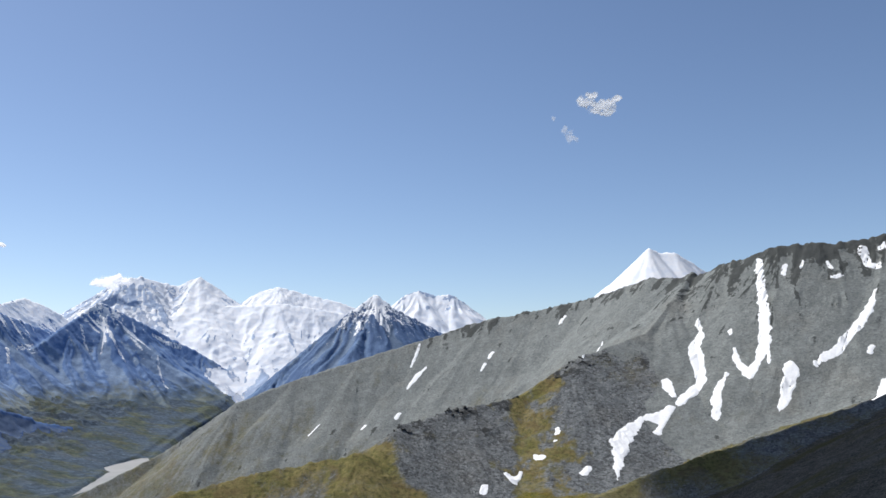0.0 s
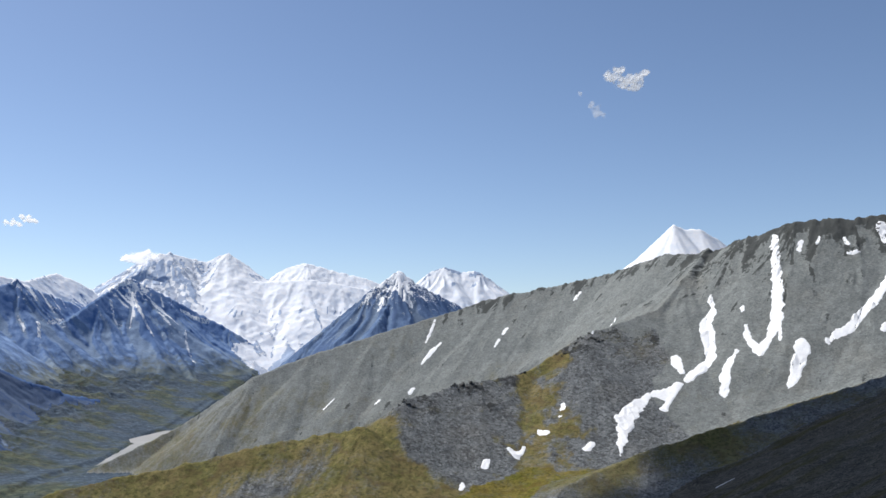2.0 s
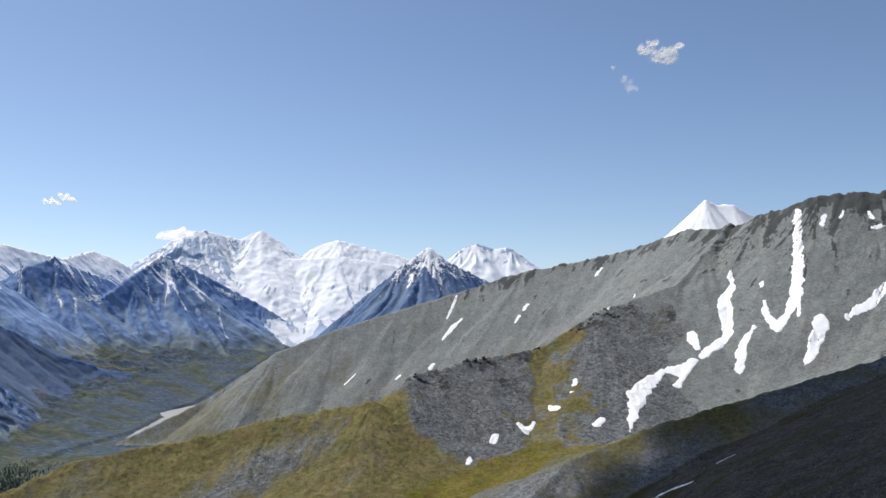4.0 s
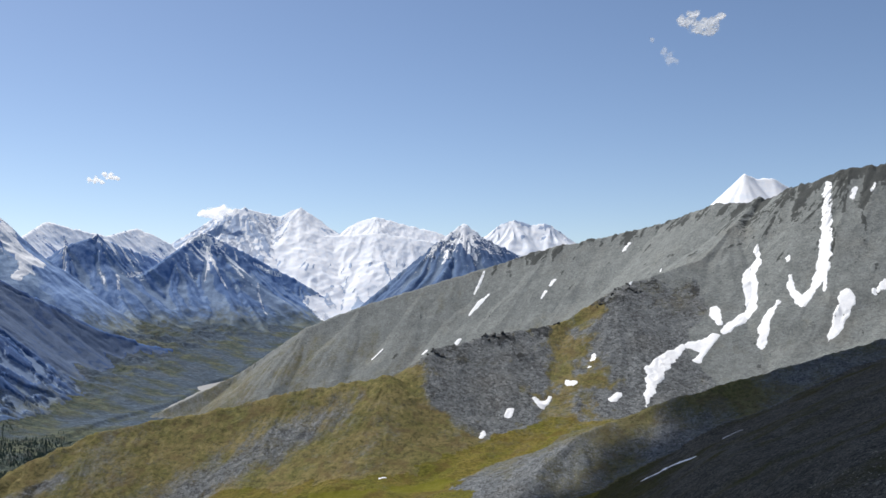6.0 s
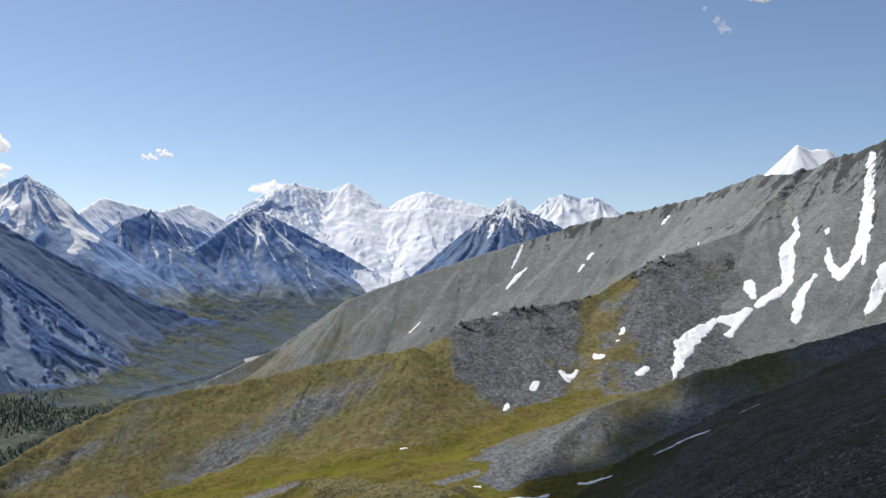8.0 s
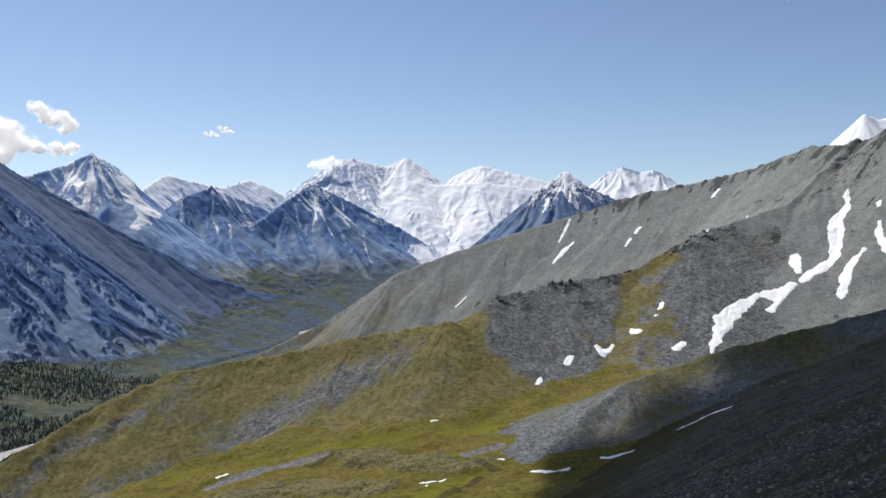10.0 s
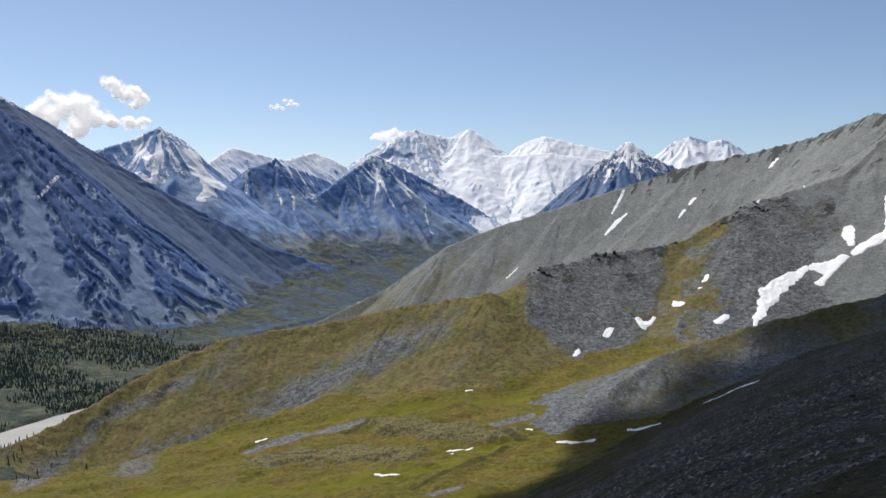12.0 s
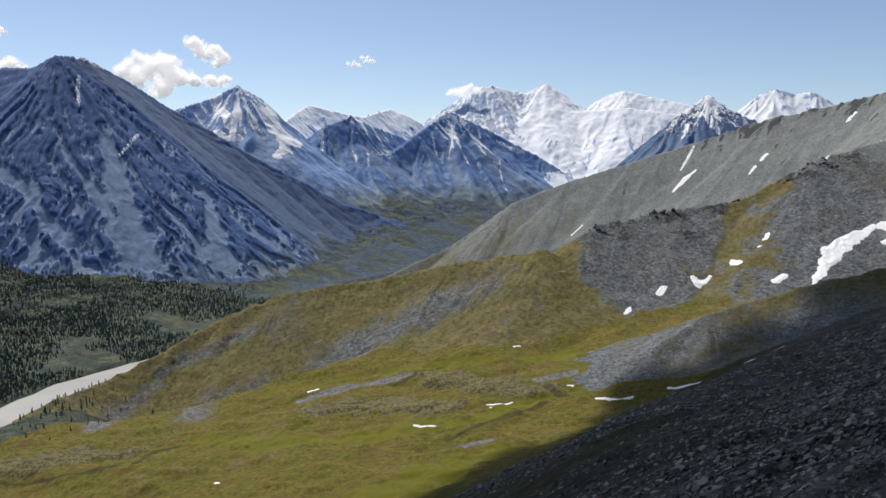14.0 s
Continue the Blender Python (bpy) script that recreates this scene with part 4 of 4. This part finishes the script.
def ragged_rock(bm, size, seed, where=(0, 0, 0), squash=0.6):
    """An angular block: a rough ball cut by planes."""
    rng = random.Random(seed)
    made = bmesh.ops.create_icosphere(bm, subdivisions=1, radius=1.0)["verts"]
    cuts = [(Vector((rng.uniform(-1, 1), rng.uniform(-1, 1), rng.uniform(-0.6, 1))).normalized(), rng.uniform(0.35, 0.75)) for _ in range(7)]
    turn = Euler((rng.uniform(-0.4, 0.4), rng.uniform(-0.4, 0.4), rng.uniform(0, 6.3))).to_matrix()
    for v in made:
        co = v.co.copy()
        for n, d in cuts:
            over = co.dot(n) - d
            if over > 0:
                co -= n * over
        co = Vector((co.x * 1.25, co.y * 0.85, co.z * squash))
        v.co = turn @ co * size + Vector(where)


M_BLOCK = plain("block_stone", (0.07, 0.073, 0.075), (0.22, 0.22, 0.215), 1.3, 0.9, 0.1)
M_CRAG = plain("crag_stone", (0.035, 0.037, 0.038), (0.12, 0.12, 0.115), 0.4, 0.9, 0.3)


def outcrop(x, y, count, spread, size, seed):
    rng = random.Random(seed)
    z = float(heights([x], [y])[0])
    base = new("rock_outcrop")
    base.location = (x, y, z)
    tagged(base, "dark jagged rock outcrop on the crest of the spur", "rock outcrop", "rock outcrops on the spur")
    for n in range(count):
        dx, dy = rng.gauss(0, spread), rng.gauss(0, spread * 0.45)
        dz = float(heights([x + dx], [y + dy])[0]) - z
        bm = bmesh.new()
        ragged_rock(bm, size * rng.uniform(0.6, 1.4), seed * 50 + n, (0, 0, 0), 0.75)
        part("rock", bm, M_CRAG, base, at=(dx, dy, dz + 0.2 * size), flat_shaded=True)


for x, y, count, spread, size, seed in ((16, 1158, 14, 9, 3.4, 1), (-6, 1146, 10, 7, 2.6, 2), (97, 1212, 4, 2, 3.0, 3), (-58, 1096, 14, 9, 2.6, 4), (190, 1262, 18, 12, 2.6, 5), (160, 1240, 10, 8, 2.2, 6)):
    outcrop(x, y, count, spread, size, seed)


# ---- clouds ----
def cloud_material():
    """White vapour that lets light through; the attribute "thin" says how far it has dissolved."""
    m, n, l, b = material("cloud", 1.0)
    b.inputs["Base Color"].default_value = (0.97, 0.97, 0.98, 1)
    b.inputs["Specular IOR Level"].default_value = 0.0
    glow = n.new("ShaderNodeBsdfTranslucent")
    glow.inputs[0].default_value = (0.98, 0.98, 0.98, 1)
    mix = n.new("ShaderNodeMixShader")
    mix.inputs[0].default_value = 0.8
    l.new(b.outputs[0], mix.inputs[1])
    l.new(glow.outputs[0], mix.inputs[2])
    clear = n.new("ShaderNodeBsdfTransparent")
    thin = n.new("ShaderNodeAttribute")
    thin.attribute_name = "thin"
    fade = n.new("ShaderNodeMixShader")
    l.new(thin.outputs["Fac"], fade.inputs[0])
    l.new(mix.outputs[0], fade.inputs[1])
    l.new(clear.outputs[0], fade.inputs[2])
    l.new(fade.outputs[0], n["Material Output"].inputs[0])
    return m


M_CLOUD = cloud_material()


def tri_mesh(name, verts, tris, mat, smooth_shaded=True):
    me = bpy.data.meshes.new(name)
    me.vertices.add(len(verts))
    me.vertices.foreach_set("co", np.asarray(verts, np.float32).ravel())
    me.loops.add(tris.size)
    me.polygons.add(len(tris))
    me.polygons.foreach_set("loop_start", np.arange(0, tris.size, 3, dtype=np.int32))
    me.loops.foreach_set("vertex_index", tris.ravel().astype(np.int32))
    me.update(calc_edges=True)
    me.polygons.foreach_set("use_smooth", np.full(len(tris), smooth_shaded))
    me.materials.append(mat)
    return me


def cloud(centre, lobes, seed, label, wisp, axes=None, solid=1.0, dense=0.85):
    """A billowing cloud: lobes given as (across, up, radius), swollen to both sides of their plane, frayed at the edge."""
    c = Vector(centre)
    if axes is None:
        axes = (Vector((c.y, -c.x, 0)).normalized(), Vector((0, 0, 1)), Vector((c.x, c.y, 0)).normalized())
    across, up, deep = (np.array(a) for a in axes)
    p = np.array(lobes, float)
    big, small = p[:, 2].max(), p[:, 2].min()
    step = max((p[:, 0].max() - p[:, 0].min() + 3 * big) / 150, small / 14)
    us = np.arange(p[:, 0].min() - 1.5 * big, p[:, 0].max() + 1.5 * big, step)
    ws = np.arange(p[:, 1].min() - 1.4 * big, p[:, 1].max() + 1.4 * big, step)
    u, w = (v.ravel() for v in np.meshgrid(us, ws))
    full = np.full(u.shape, -1.0)
    for pu, pw, pr in p:
        full = np.maximum(full, 1 - ((u - pu) ** 2 + ((w - pw) / 0.85) ** 2) / (pr * 1.25) ** 2)
    grain = 1.25 * (big * small) ** 0.5
    billow = fbm(u / grain + seed, w / grain, seed, 4, 0.42)
    full = full + wisp * billow - 0.12 * wisp
    keep = full > 0.0
    rank = np.full(u.size, -1)
    rank[keep] = np.arange(keep.sum())
    idx = rank.reshape(len(ws), len(us))
    quads = np.stack([idx[:-1, :-1], idx[:-1, 1:], idx[1:, 1:], idx[1:, :-1]], -1).reshape(-1, 4)
    quads = quads[(quads >= 0).all(1)]
    u, w, full, billow = u[keep], w[keep], full[keep], billow[keep]
    thick = 0.02 * big + 0.14 * big * smooth(full, 0, 1.1) * (1 + 0.1 * billow)
    plane = u[:, None] * across + w[:, None] * up
    verts = np.concatenate([plane - thick[:, None] * deep, plane + thick[:, None] * deep])
    quads = np.concatenate([quads, quads[:, ::-1] + len(u)])
    shred = fbm(u / grain * 1.1 + seed, w / grain * 1.1, seed + 30, 3, 0.5)
    thin = np.clip(1 - solid * smooth(full + 0.25 * wisp * shred, 0.05, dense), 0, 1)
    ob = new("cloud", grid_mesh("cloud", verts, quads, M_CLOUD, {"thin": np.tile(thin, 2)}))
    ob.location = c
    return tagged(ob, label, "cloud", "clouds")


CLOUDS = [
    ((-2964, 3433, 819), [(-138, 0, 67), (-46, 31, 80), (46, 0, 86), (122, -31, 61), (0, -55, 80), (-92, -46, 55)], "bright white cumulus cloud beside a peak", 0.5, 1),
    ((-2780, 3581, 919), [(-67, 49, 43), (-31, 18, 49), (24, -6, 55), (73, -31, 43), (46, -55, 31)], "bright white cumulus cloud beside a peak", 0.5, 1),
    ((-2779, 3605, 768), [(-76, 0, 37), (0, 6, 43), (67, 6, 37)], "bright white cumulus cloud beside a peak", 0.5, 1),
    ((-2132, 3934, 861), [(-18, 0, 15), (12, 3, 18), (36, -6, 12)], "small white shred of cloud", 0.8, 0.7),
    ((-3424, 2933, 808), [(-92, 0, 80), (0, 0, 55), (67, -18, 31)], "white cumulus cloud behind the rocky mountain", 0.5, 1),
]
SHREDS = [
    ((-3419, 2907, 970), [(-18, 0, 24), (6, -6, 18)], "small white shred of cloud", 0.8, 0.7),
    ((-1615, 4176, 728), [(-53, -12, 27), (-15, -6, 30), (30, 6, 33), (71, 0, 27), (18, -24, 30)], "white cloud clinging to the snow massif", 0.6, 0.9),
    ((727, 4045, 1566), [(-39, 0, 40), (-8, 25, 34), (22, -25, 44), (66, -42, 42), (88, -5, 26), (112, 6, 20), (28, -50, 30)], "thin white shreds of cloud in the open sky", 0.7, 0.62),
    ((610, 4106, 1421), [(0, 17, 28), (14, -28, 26)], "small white shred of cloud", 1.0, 0.25),
    ((536, 4095, 1498), [(0, 0, 14)], "small white shred of cloud", 1.0, 0.25),
    ((-2156, 4120, 909), [(-24, 6, 18), (6, 0, 21), (37, -12, 15)], "small white shred of cloud", 0.8, 0.7),
]
for n, (centre, lobes, label, wisp, solid) in enumerate(CLOUDS + SHREDS):
    cloud(centre, lobes, 40 + n, label, wisp, None, solid)

# a broad cloud overhead, out of sight, whose shadow lies on the scree slope
lift = 1150.0
SHADE = [(38, 600, 72), (28, 500, 88), (30, 410, 100), (60, 690, 60), (90, 710, 72), (145, 765, 88), (170, 600, 95), (265, 838, 106), (150, 690, 100), (170, 460, 105), (70, 755, 75), (150, 812, 72), (215, 840, 64), (230, 780, 90), (330, 848, 100), (440, 898, 90), (120, 560, 90), (250, 170, 150), (180, 330, 130), (330, 330, 170), (300, 520, 170), (450, 520, 170), (250, 640, 110), (420, 700, 140), (600, 640, 180), (620, 800, 150),
         (480, 250, 190), (650, 400, 200), (800, 700, 200), (330, 40, 180), (170, 60, 130)]
over = Vector((0, 0, 220)) + to_sun / to_sun.z * lift
cloud(over, [(gx, gy, r) for gx, gy, r in SHADE], 7, "broad white fair-weather cloud high above the slope", 0.3, (Vector((1, 0, 0)), Vector((0, 1, 0)), Vector((0, 0, 1))), 0.87, 0.45)


# ---- trees ----
M_NEEDLES = plain("needles", (0.045, 0.072, 0.064), (0.09, 0.122, 0.092), 0.25, 0.9, 0.2)
M_BARK = plain("bark", (0.06, 0.05, 0.04), (0.12, 0.1, 0.08), 1.0, 0.9, 0.05)


def crown_shape(seed, tiers=4, sides=6):
    """Verts and triangles of a ragged conifer crown one metre tall."""
    rng = np.random.default_rng(seed)
    verts, tris = [], []
    for n in range(tiers):
        low, high = 0.12 + 0.2 * n, 0.12 + 0.2 * n + 0.34
        wide = 0.2 * (1 - n / (tiers + 0.6))
        first = len(verts)
        verts.append((rng.uniform(-0.01, 0.01), rng.uniform(-0.01, 0.01), min(high, 1.0)))
        for k in range(sides):
            a = 2 * np.pi * (k + rng.uniform(-0.25, 0.25)) / sides
            w = wide * rng.uniform(0.6, 1.25)
            verts.append((w * np.cos(a), w * np.sin(a), low + rng.uniform(-0.04, 0.03)))
        tris += [(first, first + 1 + k, first + 1 + (k + 1) % sides) for k in range(sides)]
    return np.array(verts), np.array(tris)


CROWNS = [crown_shape(s) for s in range(5)]


def forest():
    rng = np.random.default_rng(8)
    n = 52000
    x, y = rng.uniform(-1250, -540, n), rng.uniform(560, 1480, n)
    z, which, _ = terrain(x, y)
    bed = np.full(n, 1e4)
    for (x0, y0, _, w0), (x1, y1, _, w1) in zip(RIVER, RIVER[1:]):
        dx, dy = x1 - x0, y1 - y0
        t = np.clip(((x - x0) * dx + (y - y0) * dy) / (dx * dx + dy * dy), 0, 1)
        bed = np.minimum(bed, np.hypot(x - x0 - t * dx, y - y0 - t * dy) - w0 - (w1 - w0) * t)
    patchy = fbm(x / 130, y / 130, 95, 3)
    name = np.array([f for f, _, _ in FORMS])[which]
    keep = (z < 118 + 45 * patchy) & (bed > 8) & (patchy > -0.38) & np.isin(name, ("ground", "rocky_mountain", "foothill")) & (rng.uniform(size=n) < 0.55 + 0.6 * patchy) & (rng.uniform(size=n) < smooth(-y, -1480, -1250))
    x, y, z = x[keep], y[keep], z[keep]
    verts, tris, count = [], [], 0
    for px, py, pz in zip(x, y, z):
        v, f = CROWNS[rng.integers(5)]
        tall = rng.uniform(3.4, 7.0)
        verts.append(v * (tall * rng.uniform(0.85, 1.2), tall * rng.uniform(0.85, 1.2), tall) + (px, py, pz - 0.5))
        tris.append(f + count)
        count += len(v)
    me = tri_mesh("conifer_forest", np.concatenate(verts), np.concatenate(tris), M_NEEDLES, False)
    tagged(new("conifer_forest", me), "dark conifer forest along the river and the mountain foot", "forest", kind="stuff")


forest()


def conifer():
    base = new("conifer")
    bm = bmesh.new()
    bmesh.ops.create_cone(bm, cap_ends=True, segments=6, radius1=0.035, radius2=0.012, depth=0.5, matrix=Matrix.Translation((0, 0, 0.25)))
    part("trunk", bm, M_BARK, base)
    v, f = crown_shape(21, 5, 8)
    crown = new("crown", tri_mesh("crown", v, f, M_NEEDLES, False))
    crown.parent = base
    return tagged(base, "small dark conifer on the grassy slope by the river", "conifer", "conifers by the river")


first = conifer()
rng = np.random.default_rng(17)
tx, ty = rng.uniform(-530, -430, 62), rng.uniform(590, 740, 62)
tx = tx - 0.35 * (ty - 600) * (rng.uniform(size=62) < 0.6)
tx = np.clip(tx, -522, -430)
tz = heights(tx, ty)
for n, (px, py, pz) in enumerate(zip(tx, ty, tz)):
    s = float(rng.uniform(3.2, 6.5))
    where = Matrix.Translation((px, py, pz - 0.15)) @ Euler((0, 0, float(rng.uniform(0, 6.3)))).to_matrix().to_4x4()
    if n == 0:
        one = first
        one.matrix_basis = where
    else:
        one = copy_thing(first, where)
    one.scale = (s, s, s)

# ---- stones ----
def slab_mesh(seed):
    """An angular flat block of twelve triangles."""
    rng = random.Random(900 + seed)
    bm = bmesh.new()
    bmesh.ops.create_cube(bm, size=1.0)
    for v in bm.verts:
        v.co = Vector((v.co.x * rng.uniform(1.1, 2.1), v.co.y * rng.uniform(0.8, 1.5), v.co.z * rng.uniform(0.35, 0.8)))
        v.co += Vector((rng.uniform(-0.2, 0.2), rng.uniform(-0.2, 0.2), rng.uniform(-0.1, 0.1)))
    bmesh.ops.triangulate(bm, faces=bm.faces)
    me = bpy.data.meshes.new("stone")
    bm.to_mesh(me)
    bm.free()
    me.materials.append(M_STONE)
    return me


def stone_material():
    g = Graph("loose_stone", 0.9)
    info = g.n.new("ShaderNodeObjectInfo").outputs["Random"]
    isle = g.n.new("ShaderNodeNewGeometry").outputs["Random Per Island"]
    vary = g.math("FRACT", g.math("ADD", info, isle))
    n = g.noise(2.0, 5)
    tone = g.math("ADD", g.math("MULTIPLY", g.math("MULTIPLY", vary, vary), 0.75), g.math("MULTIPLY", n, 0.35))
    g.colour(g.mix(tone, (0.022, 0.02, 0.016), (0.33, 0.305, 0.245)))
    g.bump(n, 0.06)
    return g.m


M_STONE = stone_material()
STONES = [slab_mesh(n) for n in range(8)]


def scatter_stones():
    rng = np.random.default_rng(12)
    shapes = []
    for me in STONES:
        v = np.empty(len(me.vertices) * 3, np.float32)
        me.vertices.foreach_get("co", v)
        f = np.empty(len(me.polygons) * 3, np.int32)
        me.polygons.foreach_get("vertices", f)
        shapes.append((v.reshape(-1, 3), f.reshape(-1, 3)))
    n = 115000
    # thickest near the camera's last place, thinning with distance, to fill its view evenly
    away = 24 * np.exp(rng.uniform(size=n) * math.log(15))
    bearing = np.radians(rng.uniform(-32, 24, n))
    x, y = 237 + away * np.sin(bearing), 32 + away * np.cos(bearing)
    z, which, extra = terrain(x, y)
    grass = turf(x, y, z, which, extra)
    names = np.array([f for f, _, _ in FORMS])[which]
    keep = np.isin(names, ("scree_slope", "moraine")) & (grass < 0.4 + 0.2 * rng.normal(size=n))
    x, y, z = x[keep], y[keep], z[keep]
    # stones grow with distance from the camera, to fit its view
    size = np.clip(0.105 * np.exp(0.5 * rng.normal(size=x.size)), 0.055, 0.3) * (away[keep] / 70) ** np.where(away[keep] < 70, 0.55, 0.65)
    lumpy = fbm(x / 9, y / 9, 79, 3)
    size = size * (1 + 0.5 * np.clip(lumpy, -0.8, 1.2))
    near = np.hypot(x - 222, y - 100) / size ** 1.2
    single = np.zeros(x.size, bool)
    single[np.argsort(near)[:300]] = True
    kind = rng.integers(8, size=x.size)
    lean_x, lean_y, spin = rng.normal(size=x.size) * 0.22, rng.normal(size=x.size) * 0.22, rng.uniform(0, 6.3, x.size)
    for n in np.nonzero(single)[0]:
        turn = Euler((0.14, -0.5, 0)).to_matrix() @ Euler((lean_x[n], lean_y[n], spin[n])).to_matrix()
        s = float(size[n])
        ob = new("stone", STONES[kind[n]])
        ob.location, ob.rotation_euler, ob.scale = (x[n], y[n], z[n] + 0.1 * s), turn.to_euler(), (s, s, s)
        ob.parent = FORM["scree_slope"]
    tilt = np.array(Euler((0.14, -0.5, 0)).to_matrix())
    verts, tris, count = [], [], 0
    for k, (v, f) in enumerate(shapes):
        mine = np.nonzero(~single & (kind == k))[0]
        ca, sa, s = np.cos(spin[mine])[:, None], np.sin(spin[mine])[:, None], size[mine][:, None]
        vx, vy = v[:, 0] * ca - v[:, 1] * sa, v[:, 0] * sa + v[:, 1] * ca
        vz = v[:, 2] + lean_x[mine][:, None] * vy + lean_y[mine][:, None] * vx
        turned = np.stack([vx * s, vy * s, vz * s], -1) @ tilt.T
        turned += np.stack([x[mine], y[mine], z[mine] + 0.1 * size[mine]], -1)[:, None, :]
        verts.append(turned.reshape(-1, 3))
        tris.append((f[None] + (count + len(v) * np.arange(len(mine)))[:, None, None]).reshape(-1, 3))
        count += len(v) * len(mine)
    rest = new("loose_stones", tri_mesh("loose_stones", np.concatenate(verts), np.concatenate(tris), M_STONE, False))
    rest.parent = FORM["scree_slope"]
    tagged(rest, "loose grey angular scree blocks", kind="stuff")


scatter_stones()
